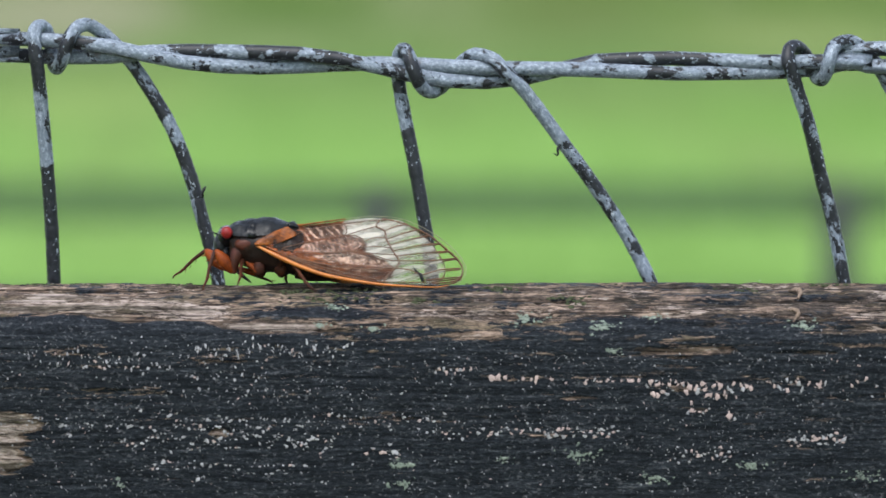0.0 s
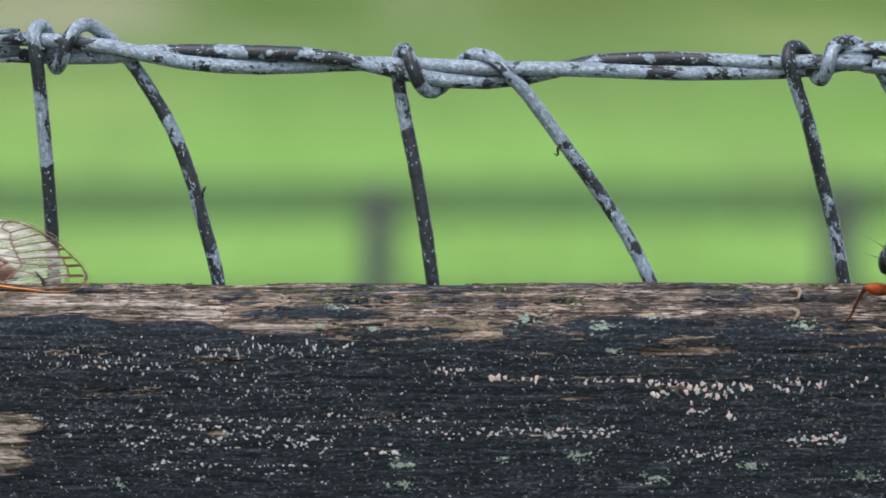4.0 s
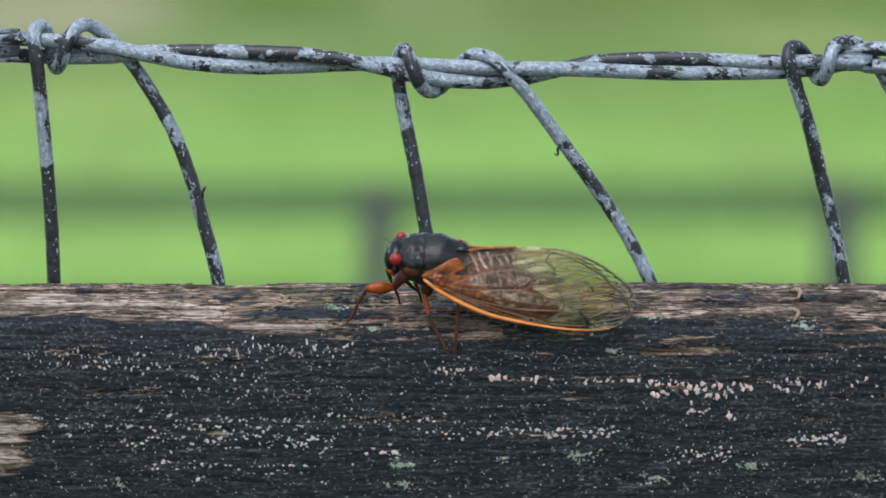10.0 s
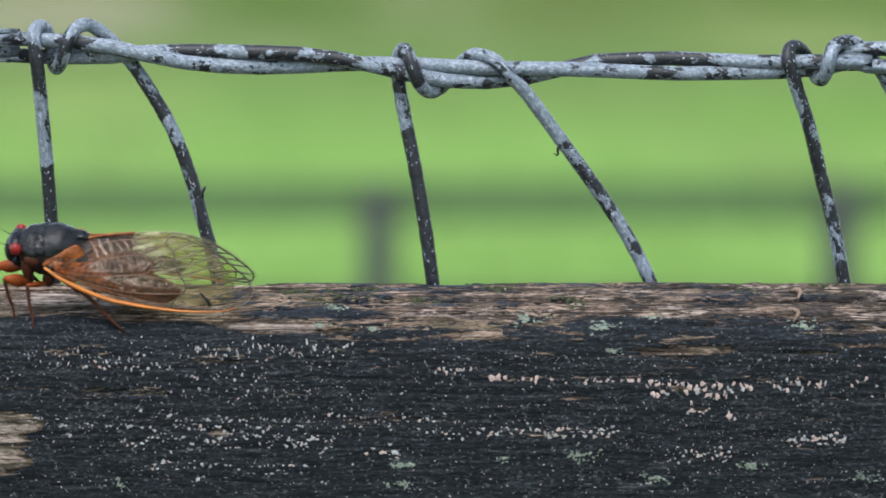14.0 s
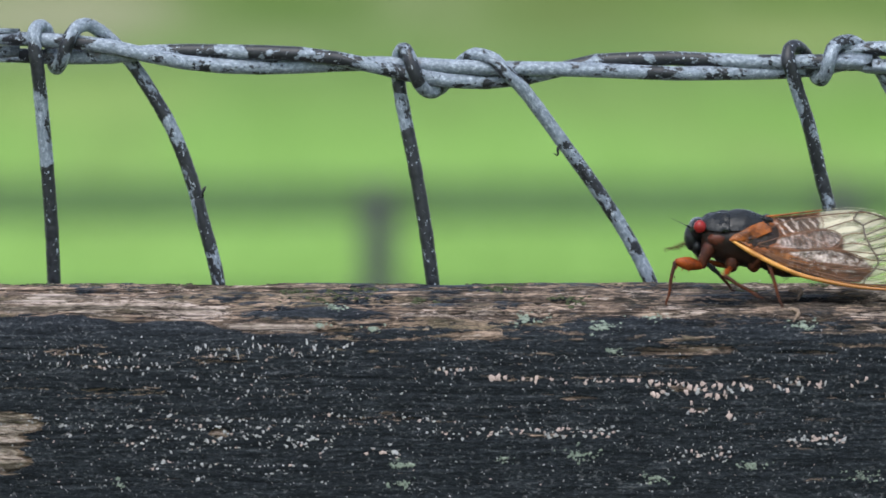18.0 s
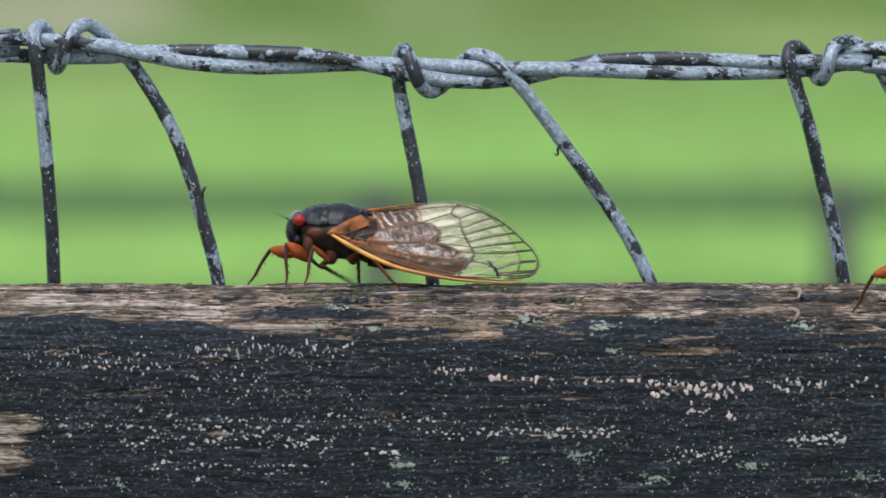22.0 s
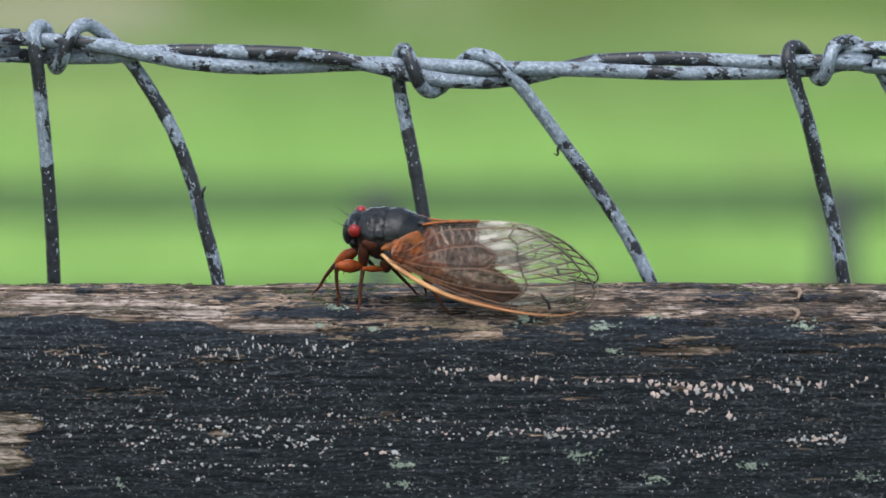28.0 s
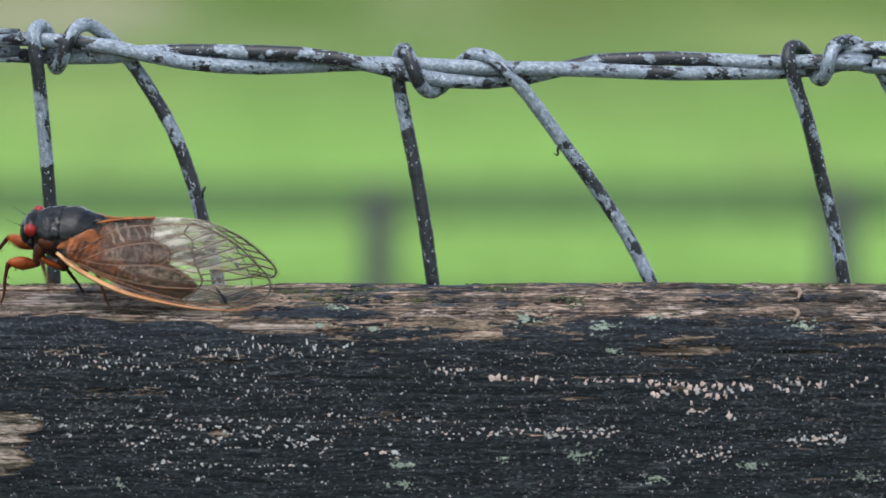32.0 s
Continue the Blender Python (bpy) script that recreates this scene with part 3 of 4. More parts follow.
def build_lichen(x, z, r, count, seed):
    rng = np.random.default_rng(seed)
    y, n = on_face(z)
    pieces = []
    for _ in range(int(count * 1.9)):
        a, d = rng.uniform(0, 6.3), r * 0.62 * abs(rng.normal(0, 1))
        zz = d * math.sin(a) * 0.5
        yy, nn = on_face(z + zz)
        s = rng.choice((0.09, 0.14, 0.2, 0.32), p=(0.35, 0.3, 0.25, 0.1))
        pieces.append(blob(rng, (d * math.cos(a) * 1.4, yy - y, zz), nn, s * 1.2, s, rng.uniform(0.03, 0.16), 11, (0.3, 1.6)))
    v, f = merged(*pieces)
    ob = mesh_object("lichen", np.array(v) * MM, f, LICHEN)
    ob.location = (x * MM, y * MM, BOARD_Z + z * MM)
    tagged(ob, "crusty grey-green lichen patch on the board", "lichen", group="lichen on the board")


MOSSES = [(-62, -9.5, 1.5, 22), (-53, -9.5, 1.8, 26), (-41, -9.5, 1.2, 14), (-24, -9.5, 1.6, 26), (-9, -9.5, 1.4, 18), (9, -9.5, 2.0, 34), (27, -9.5, 1.3, 16), (40, -9.5, 1.2, 14), (58, -9.5, 1.4, 22), (-22.0, -20, 2.4, 40), (-16.5, -24, 2.8, 50), (-12, -18, 2.0, 28), (8, -17, 2.0, 24), (-34, -21, 1.8, 18), (19, -27, 2.0, 26), (46, -18, 1.6, 18), (-3, -28, 1.6, 16)]

LICHENS = [(12.2, -2.6, 1.5, 34), (24.0, -3.6, 1.5, 34), (25.2, -7.0, 0.9, 14), (53.5, -3.4, 1.3, 26), (-18, -3.4, 0.9, 14), (-10.0, -3.8, 1.0, 14), (31.5, -2.4, 1.1, 14), (-16, -1.0, 1.4, 14),
           (-6, -24.0, 1.4, 20), (20, -22.5, 2.4, 26), (-6, -26.8, 1.4, 16), (31, -26, 1.6, 18), (62, -25.5, 2.0, 26), (46, -24, 2.0, 18), (-48, -27, 1.0, 10), (9, -23, 1.0, 10)]


def build_splinters(board):
    """Torn fibres that stand off the board: runs of (x, distance from the back, rise in mm) and thickness."""
    for pts, thick in (([(52.6, -20, 0.2), (53.6, -22.5, 0.8), (54.0, -25.5, 0.9), (53.5, -28, 0.4)], 0.42), ([(51.2, -35, 0.2), (52.4, -36.4, 0.7), (52.9, -38, 0.6), (52.0, -39.4, 0.2)], 0.32)):
        path = [(x, y, board_top(y) + rise - 0.25) for x, y, rise in spline(pts, 24)]
        rough = thick * (1 + 0.35 * np.sin(np.arange(24) * 1.7) * np.sin(np.arange(24) * 0.6)) * np.sin(np.linspace(0.25, math.pi - 0.25, 24)) ** 0.6
        v, f = tube(path, rough, 7)
        mesh_object("splinter", np.array(v) * MM, f, TORN, board, "curled splinter of torn brown wood")


# ---- near woven wire ----
STRAND_A = [(-1220, 0.0, 39), (-300, 0.0, 39.5), (-86.3, -0.2, 39.0), (-68.7, -0.6, 38.5), (-58.2, -0.9, 38.0), (-51.2, -1.1, 37.1), (-45.9, -1.1, 35.9), (-39.8, -0.9, 34.7), (-31.9, 0.0, 34.0), (-23.2, 0.8, 34.0), (-16.2, 1.1, 34.3), (-8.3, 1.0, 34.5), (-2.1, 0.3, 34.2), (5.8, -0.6, 33.9), (12.8, -1.0, 33.8), (22.4, -1.0, 33.6), (35.6, -0.6, 33.0), (45.3, 0.0, 33.1), (53.2, 0.5, 33.2), (58.5, 0.9, 33.6), (64.6, 1.0, 35.0), (68.8, 0.6, 36.1), (80.3, 0.0, 36.9), (300, 0.0, 37), (1220, 0.0, 39)]
STRAND_B = [(-1220, 0.0, 36.5), (-300, 0.0, 36.8), (-86.3, 0.2, 36.3), (-68.8, 0.5, 35.8), (-58.3, 0.8, 35.5), (-51.3, 1.0, 35.6), (-46.0, 1.1, 36.2), (-40.7, 0.9, 36.4), (-31.9, 0.0, 36.3), (-23.1, -0.8, 36.1), (-16.1, -1.1, 35.3), (-8.2, -1.1, 33.6), (-2.1, -0.8, 32.2), (5.8, 0.0, 31.6), (12.8, 0.8, 32.2), (18.1, 1.1, 33.5), (22.5, 1.0, 34.7), (35.6, 0.5, 35.3), (45.3, 0.0, 34.8), (53.1, -0.5, 34.8), (58.4, -0.9, 34.9), (64.5, -1.0, 34.7), (68.7, -0.6, 34.8), (80.4, 0.0, 34.0), (300, 0.0, 34.5), (1220, 0.0, 36.5)]
STAY_1 = [(-60.5, 1.2, -8.6), (-60.7, 1.2, 0.3), (-61.0, 0.8, 9.2), (-61.6, 0.0, 18.9), (-62.2, -1.2, 26.9), (-62.6, -2.2, 32.2), (-63.1, -2.5, 36.6), (-63.3, -2.0, 39.1), (-62.8, -0.3, 40.3), (-61.8, 1.4, 39.8), (-61.1, 2.6, 37.3), (-60.8, 1.8, 35.1), (-60.0, 0.0, 33.8), (-59.0, -2.0, 35.2), (-58.2, -2.6, 37.5), (-57.5, -2.2, 39.2), (-56.2, -0.6, 40.4), (-54.6, 0.8, 40.3), (-52.4, 2.0, 38.7), (-50.1, 2.5, 36.4), (-47.8, 2.0, 33.6), (-44.8, 1.4, 29.0), (-41.9, 1.2, 23.7), (-39.4, 1.2, 17.1), (-37.7, 1.2, 10.9), (-36.0, 1.2, 4.7), (-34.9, 1.2, -0.6), (-34.1, 1.2, -8.6)]
STAY_2 = [(-0.4, 1.2, -8.6), (-1.6, 1.2, 0.3), (-2.8, 1.2, 9.1), (-4.3, 1.3, 17.9), (-5.8, 1.6, 25.4), (-6.7, 2.0, 30.2), (-7.0, 2.5, 33.3), (-6.9, 1.6, 35.7), (-6.1, 0.0, 36.7), (-5.3, -1.8, 35.9), (-4.5, -2.6, 33.6), (-3.6, -2.0, 31.4), (-2.3, -0.4, 30.2), (-0.6, 1.0, 30.5), (1.1, 2.5, 32.2), (2.7, 2.5, 34.3), (4.1, 1.2, 35.5), (5.8, -0.3, 35.9), (8.0, -1.8, 35.1), (10.1, -2.6, 33.0), (12.3, -2.0, 30.8), (15.25, -1.0, 26.9), (18.8, 0.0, 22.0), (22.4, 0.6, 17.1), (25.9, 1.0, 12.0), (29.1, 1.2, 6.9), (32.4, 1.2, 0.3), (35.8, 1.2, -8.6)]
STAY_3 = [(64.3, 1.2, -8.6), (62.6, 1.2, 0.3), (60.9, 1.0, 9.1), (58.8, 0.3, 17.1), (56.9, -0.8, 24.7), (55.1, -1.8, 30.0), (54.1, -2.4, 33.1), (53.4, -2.5, 35.3), (53.8, -1.2, 36.9), (55.1, 0.6, 37.0), (56.6, 2.3, 35.5), (57.5, 2.2, 33.6), (58.1, 0.7, 32.3), (58.8, -0.5, 32.1), (59.4, -2.0, 33.3), (59.8, -2.6, 35.1), (60.4, -1.8, 36.9), (61.9, -0.3, 37.9), (63.9, 1.0, 37.7), (65.9, 2.2, 36.2), (67.6, 2.4, 34.1), (69.6, 1.8, 30.7), (72.6, 1.2, 25.0), (75.3, 1.2, 17.1), (77.6, 1.2, 9.1), (79.9, 1.2, 0.3), (80.8, 1.2, -8.6)]


def wire_part(name, points, radius, parent, bias, label, seed):
    """One wire; bias(share of its length, x, z in mm) says where more black paint has stayed on it."""
    n, sides = 420, 14
    path = spline(points, n)
    run = np.concatenate([[0], np.cumsum(np.linalg.norm(np.diff(path, axis=0), axis=1))])
    u = np.linspace(0, 1, n)
    rad = radius * (1 + 0.03 * np.sin(u * 190 + seed) * np.sin(u * 37) + 0.02 * np.sin(u * 610))
    v, f = tube(path, rad, sides)
    ob = mesh_object(name, np.array(v) * MM, f, WIRE, parent, label)
    ob.data.attributes.new("paint", "FLOAT", "POINT").data.foreach_set("value", [bias(run[i // sides] / run[-1], p[0], p[2]) for i, p in enumerate(v)])
    skin = [(0.62 * run[i // sides] + 31.0 * seed, radius * math.cos(2 * math.pi * (i % sides) / sides), radius * math.sin(2 * math.pi * (i % sides) / sides)) for i in range(len(v))]
    ob.data.attributes.new("skin", "FLOAT_VECTOR", "POINT").data.foreach_set("vector", np.array(skin).ravel())
    return ob


def build_wire_fence():
    fence = tagged(new("wire_fence"), "woven galvanised wire with flaking black paint, tied behind the board", "wire fence")
    fence.location = (0, 0, BOARD_TOP)
    def thick_spots(u, x, z):
        return 0.085 if -44 < x < -20 or 12 < x < 18 or 23 < x < 45 else -0.03
    wire_part("line_wire", STRAND_A, 1.16, fence, lambda u, x, z: -0.045, "twisted grey line wire, most paint gone", 1)
    wire_part("line_wire", STRAND_B, 1.16, fence, thick_spots, "twisted grey line wire with long black paint patches", 2)
    # paint left on the two legs of each stay, by height
    stays = ((STAY_1, ((16, 0.2), (18.3, 0.12), (19.3, -0.06), (29, -0.04), (31, 0.1), (36.5, 0.1), (39, -0.05)), ((0, 0.085), (15, 0.065), (30, 0.07), (33, 0.05), (35, 0.08), (38, 0.06), (39.5, -0.07))),
             (STAY_2, ((23.5, 0.2), (24.5, 0.0), (29.5, -0.05), (30.5, 0.1), (33.5, 0.08), (36, -0.05)), ((2, 0.05), (10, 0.045), (14, 0.03), (22, 0.0), (24, -0.05), (34, -0.07))),
             (STAY_3, ((0, 0.045), (30, 0.07), (33, 0.14), (36, 0.12)), ((0, 0.03), (34, 0.03))))
    for i, (pts, fore, aft) in enumerate(stays):
        legs = np.cumsum(np.linalg.norm(np.diff(np.array(pts), axis=0), axis=1))
        knot = legs[10] / legs[-1]
        wire_part("stay_wire", pts, 1.08, fence, lambda u, x, z: float(np.interp(z, *zip(*(fore if u < knot else aft)))),
                  "bent stay wire wrapped round the line wires", 4 + i)
    # paint curling off two of the stays
    for x, y, z in ((18.3, -0.8, 20.9), (-36.9, 0.2, 14.2)):
        v, f = tube(spline([(x, y, z + 1.2), (x - 0.5, y - 0.6, z + 0.3), (x - 0.4, y - 0.5, z - 0.6), (x - 1.2, y - 0.6, z - 0.2)], 9), [0.1, 0.22, 0.28, 0.25, 0.2, 0.18, 0.14, 0.1, 0.04], 6)
        ob = mesh_object("paint_flake", np.array(v) * MM, f, SHELL, fence, "curl of loose black paint")
    # posts that carry board and wire, beyond both ends of the view
    for x in (-1.16, 1.16):
        p = bm_part("post", beam((0.12, 0.12, 1.5), 0.006), FAR_WOOD, fence, "black-painted square post")
        p.location = (x, 0.062, -BOARD_TOP + 0.72)


# ---- cicada ----
BOTTOM = [(-1.4, 8.2, 4.3), (0.6, 7.0, 4.9), (2.9, 5.7, 5.2), (6.5, 4.0, 5.4), (10.2, 2.7, 5.4), (16.8, 1.4, 5.1), (22, 0.9, 4.9), (26.5, 0.7, 4.1), (29.5, 1.3, 3.0), (30.8, 2.4, 2.2), (31.3, 3.7, 1.6)]
RIDGE = [(-1.4, 8.6, 4.2), (0.6, 10.2, 3.2), (2.9, 11.3, 1.3), (6.5, 11.8, 0.2), (10.2, 12.3, 0.06), (16.8, 13.0, 0.06), (22, 12.2, 0.25), (26.5, 9.7, 0.7), (29.5, 7.0, 1.0), (30.8, 5.2, 1.3), (31.3, 3.8, 1.5)]
BOT, TOPL = spline(BOTTOM, 200), spline(RIDGE, 200)


def on_wing(x, t, side, lift=0.0, sink=0.0):
    """Point of the folded forewing at x, t from its lower to its upper edge; side -1 or 1."""
    zb, yb = np.interp(x, BOT[:, 0], BOT[:, 1]), np.interp(x, BOT[:, 0], BOT[:, 2])
    zt, yt = np.interp(x, TOPL[:, 0], TOPL[:, 1]), np.interp(x, TOPL[:, 0], TOPL[:, 2])
    bulge = 0.9 * math.sin(math.pi * t) * min(1.0, max(0.0, (31.3 - x) / 10))
    return (x, side * (yb + (yt - yb) * t + bulge + lift - sink), zb + (zt - zb) * t)


def vein_path(pts, side, n=16, lift=0.03):
    """A vein drawn on the wing through points (x, height)."""
    out = []
    for x, z in spline(pts, n):
        zb, zt = np.interp(x, BOT[:, 0], BOT[:, 1]), np.interp(x, TOPL[:, 0], TOPL[:, 1])
        out.append(on_wing(x, min(1.0, max(0.0, (z - zb) / max(zt - zb, 0.1))), side, lift))
    return out


# wing veins as (x, height) in mm on the folded wing
LONG_VEINS = [
    [(0, 8.0), (3.5, 6.2), (10, 3.5), (16, 1.9), (21, 1.6), (25, 1.5)],
    [(2.0, 7.2), (6, 5.6), (10, 4.6), (15, 3.9), (20.3, 4.0)],
    [(2.7, 7.5), (5.5, 6.9), (9.4, 6.7), (13.8, 6.9), (17, 6.2), (19, 5.4), (20.8, 5.2)],
    [(2.1, 8.7), (7.2, 10.9), (12, 11.7), (16, 12.2), (19.5, 12.3)],
    [(2.7, 7.6), (5.2, 8.3), (9, 9.2), (12.5, 9.7), (14.5, 9.5), (15.5, 8.6), (15.0, 7.4), (13.8, 6.9)],
]
INNER_VEINS = [
    [(12.3, 11.8), (12.7, 10.7), (12.5, 9.7)],
    [(12.5, 9.7), (15.2, 10.6), (17.3, 11.2)],
    [(15.5, 8.7), (17, 9.2), (18.8, 9.2)],
    [(15.2, 7.6), (17.5, 7.7), (19.6, 7.4)],
    [(13.8, 6.9), (17.2, 6.5), (20.3, 6.2)],
    [(4, 6.1), (9, 4.3), (14, 2.9), (18, 2.0)],
]
APICAL_VEINS = [
    [(18.6, 10.4), (20.2, 11.1), (21.9, 11.5)],
    [(18.9, 8.9), (21.5, 9.9), (23.9, 10.6)],
    [(19.4, 7.9), (22, 8.7), (25.5, 9.55)],
    [(19.9, 6.9), (23.6, 7.7), (27.1, 8.2)],
    [(20.4, 6.0), (24.6, 6.5), (28.5, 6.85)],
    [(20.8, 5.2), (25.6, 5.2), (29.7, 5.6)],
    [(20.3, 4.0), (22.6, 3.6), (24.3, 2.8), (27, 3.6), (30.3, 3.9)],
    [(24.3, 2.8), (24.8, 1.9), (27, 2.1), (30.2, 2.4)],
]
MARGIN = [(18.2, 12.5), (20.8, 11.9), (24.9, 10.0), (27.9, 7.5), (30.1, 5.2), (30.7, 3.4), (29.6, 1.8), (26, 1.3)]
NODES = [(17.9, 12.3), (17.3, 11.2), (18.6, 10.4), (18.9, 8.9), (19.9, 6.9), (20.8, 5.2), (20.3, 4.0), (18.9, 2.6), (18.5, 1.7)]


def build_forewing(side, parent):
    n, m = 56, 14
    verts = [on_wing(x, t, side) for x in np.linspace(-1.35, 31.25, n) for t in np.linspace(0, 1, m)]
    faces = [(i * m + j, i * m + j + 1, (i + 1) * m + j + 1, (i + 1) * m + j) for i in range(n - 1) for j in range(m - 1)]
    if side < 0:                            # outer face towards the light
        faces = [f[::-1] for f in faces]
    wing = mesh_object("forewing", np.array(verts) * MM, faces, FILM, parent, "clear veined wing folded over the back")

    def vein(path, radius, material, name="vein", label=""):
        v, f = tube(np.array(path) * MM, np.array(radius) * MM if not np.isscalar(radius) else radius * MM, 6)
        return mesh_object(name, v, f, material, wing, label)
    edge = [on_wing(x, 0.0, side, 0.05) for x in np.linspace(-1.3, 28.5, 40)]
    vein(edge, np.interp(np.linspace(0, 1, 40), [0, 0.1, 0.5, 0.8, 1], [0.22, 0.40, 0.34, 0.17, 0.07]), COSTA, "costa", "thick orange leading-edge vein")
    rim = [on_wing(x, 0.0, side) for x in np.linspace(28.5, 31.2, 8)] + [on_wing(x, 1.0, side) for x in np.linspace(31.2, 4, 44)]
    vein(rim, 0.03, RIM, "rim", "pale clear outer rim")
    vein([on_wing(x, 1.0, side, 0.05) for x in np.linspace(4.0, 12.5, 20)], np.linspace(0.2, 0.12, 20), ROOT, "claval_edge", "orange rear edge vein")
    for pts in LONG_VEINS + INNER_VEINS:
        vein(vein_path(pts, side), np.linspace(0.075, 0.09, 16), WARM_VEIN)
    for pts in APICAL_VEINS:
        vein(vein_path(pts, side, 14), np.linspace(0.10, 0.13, 14), VEIN)
    vein(vein_path(MARGIN, side, 60), 0.14 + 0.04 * np.sin(np.arange(60) * 1.9), VEIN, "marginal_vein", "dark vein along the wing margin")
    vein(vein_path(NODES, side, 40), 0.14, VEIN, "cross_vein")
    v, f = tube(np.array(vein_path([(22.9, 4.2), (23.6, 3.3), (24.2, 2.7), (24.6, 1.5)], side, 12, 0.02)) * MM, np.array([0.05, 0.10, 0.16, 0.18, 0.14, 0.20, 0.28, 0.30, 0.24, 0.26, 0.18, 0.06]) * MM, 6)
    mesh_object("wing_mark", v, f, SHELL, wing, "dark zigzag mark near the wing tip")
    return wing


def soft(a, lo, hi):
    """0 below lo, 1 above hi, smooth between."""
    u = np.clip((a - lo) / (hi - lo), 0, 1)
    return u * u * (3 - 2 * u)


def underwing_pigment(x, z):
    """Colour, density and milkiness of the folded hind wing at x, z in mm, for arrays."""
    wob = fbm(x / 3.2, z / 1.6, 71, 4)
    streak = fbm(x / 5.0 + z * 0.12, (z + 0.22 * x) / 0.5, 83, 4, 0.6)
    grain = fbm(x / 0.7, z / 0.7, 91, 3)
    col = np.array((0.070, 0.030, 0.015)) * (1 + 0.9 * np.clip(1.6 * streak, -1, 1))[..., None]

    def lay(c, f):
        nonlocal col
        f = np.clip(f, 0, 1)[..., None]
        col = col * (1 - f) + np.array(c) * f
    # orange-brown towards the shoulder, dark brown with amber lines along the leading edge
    lay((0.21, 0.062, 0.015), soft(9.0 - x + 5.0 * streak + 1.5 * wob, 0.0, 7.0) * 0.9)
    lower = soft(6.9 - 0.03 * x - z + 0.3 * wob, 0.0, 0.6)
    lay((0.068, 0.030, 0.014), lower * soft(x, 2.0, 5.0) * 0.85)
    lay((0.19, 0.070, 0.018), soft(streak, 0.08, 0.3) * lower * soft(16 - x, 0.0, 6.0) * 0.85)
    # two orange flecks at the joint, parted by near-black folds
    lay((0.016, 0.009, 0.010), soft(5.0 - x, 0.0, 1.2) * soft(z, 7.6, 8.2) * soft(11.0 - z, 0, 0.6) * 0.85)
    shine = []
    for cx, cz, rx, rz in ((0.6, 9.2, 1.7, 0.95), (3.6, 8.65, 1.35, 0.6), (2.4, 10.6, 1.4, 0.35)):
        d = ((x - cx) / rx) ** 2 + ((z - cz - 0.25 * (x - cx)) / rz) ** 2
        shine.append((np.exp(-d * d * 1.5), grain))
    # upper cell: slanting pale ribs on grey-brown
    mid_top = np.interp(x, [2.7, 5.2, 9, 12.5, 14.5, 15.5], [7.6, 8.3, 9.2, 9.7, 9.5, 8.6])
    mid_low = np.interp(x, [2.7, 5.5, 9.4, 13.8, 15.5], [7.5, 6.9, 6.7, 6.9, 8.2])
    roof = np.interp(x, [3, 6.2, 12.2], [10.7, 11.4, 11.8])
    upper = soft(x + 2 * wob, 4.2, 7.8) * soft(12.5 - x, 0.0, 0.3) * soft(z - mid_top, 0.1, 0.4) * soft(roof - z, 0.0, 0.4)
    xw, zw = x + 0.45 * fbm(x / 0.9, z / 0.9, 131, 3), z + 0.3 * fbm(x / 0.8, z / 0.8, 137, 3)
    curl = fbm(x / 0.42 + 0.4 * z, z / 0.34, 141, 3)
    ribs = soft(np.sin(xw * 4.6 + zw * 3.6 + 1.3 * wob), 0.25, 0.95)
    lay((0.045, 0.027, 0.020), upper * 0.85)
    lay((0.50, 0.43, 0.39), upper * ribs * np.clip(0.75 + 1.3 * wob + 0.6 * curl, 0.05, 1))
    # middle cell: lilac grey with dark curls
    middle = soft(x + 2 * wob, 3.8, 8.0) * soft(15.4 - x, 0.0, 0.4) * soft(z - mid_low, 0.08, 0.3) * soft(mid_top - z, 0.08, 0.3)
    crimp = soft(curl + 0.35 * np.sin(xw * 8.5 + zw * 3.0), 0.0, 0.22)
    lay((0.36, 0.30, 0.28), middle * np.clip(0.72 + 0.9 * wob + 0.5 * grain, 0.1, 1))
    lay((0.035, 0.023, 0.020), middle * crimp * 0.72)
    # third cell: pale, looped, tapering backwards
    low_top = np.interp(x, [7.1, 13.8, 18.9, 20], [6.45, 6.75, 5.3, 4.2])
    low_foot = np.interp(x, [7.1, 10, 15.1, 19.8], [6.1, 5.0, 4.45, 3.9])
    third = soft(x, 7.2, 8.2) * soft(19.8 - x, 0.0, 0.8) * soft(z - low_foot, 0.0, 0.35) * soft(low_top - z, 0.0, 0.25)
    mesh = np.sin(xw * 5.2) * np.sin((zw - 0.5 * (low_top + low_foot)) * 3.4 + 1.57 + wob)
    loops = soft(np.abs(mesh - 0.15), 0.45, 0.1) * soft(0.95 + grain, 0.4, 1.0)
    lay((0.42, 0.365, 0.335), third * np.clip(0.7 + 1.5 * curl + 0.5 * wob, 0.03, 1))
    lay((0.032, 0.022, 0.019), third * loops * 0.7)
    for cx, cz, w in ((12.6, 4.1, 0.5), (14.5, 3.7, 0.6), (16.6, 3.5, 0.7), (10.6, 4.5, 0.35)):
        d = ((x - cx + 0.5 * wob) / w) ** 2 + ((z - cz + 0.12 * (x - cx) + 0.25 * streak) / 0.14) ** 2
        lay((0.34, 0.30, 0.27), np.exp(-d) * (0.7 + 1.2 * grain))
    lay((0.30, 0.095, 0.020), soft(z - roof, -0.1, 0.35) * soft(x, 2.0, 4.0) * soft(12.6 - x, 0.0, 0.4) * (0.8 + 0.4 * wob))
    lay((0.27, 0.078, 0.016), soft(6.2 - x + 4.0 * streak + 1.5 * wob, 0.0, 4.5) * soft(z, 6.2, 7.2) * (0.8 + 0.4 * grain))
    lay((0.020, 0.010, 0.008), soft(streak + 0.4 * grain, 0.18, 0.45) * soft(7.0 - x, 0.0, 4.0) * 0.8)
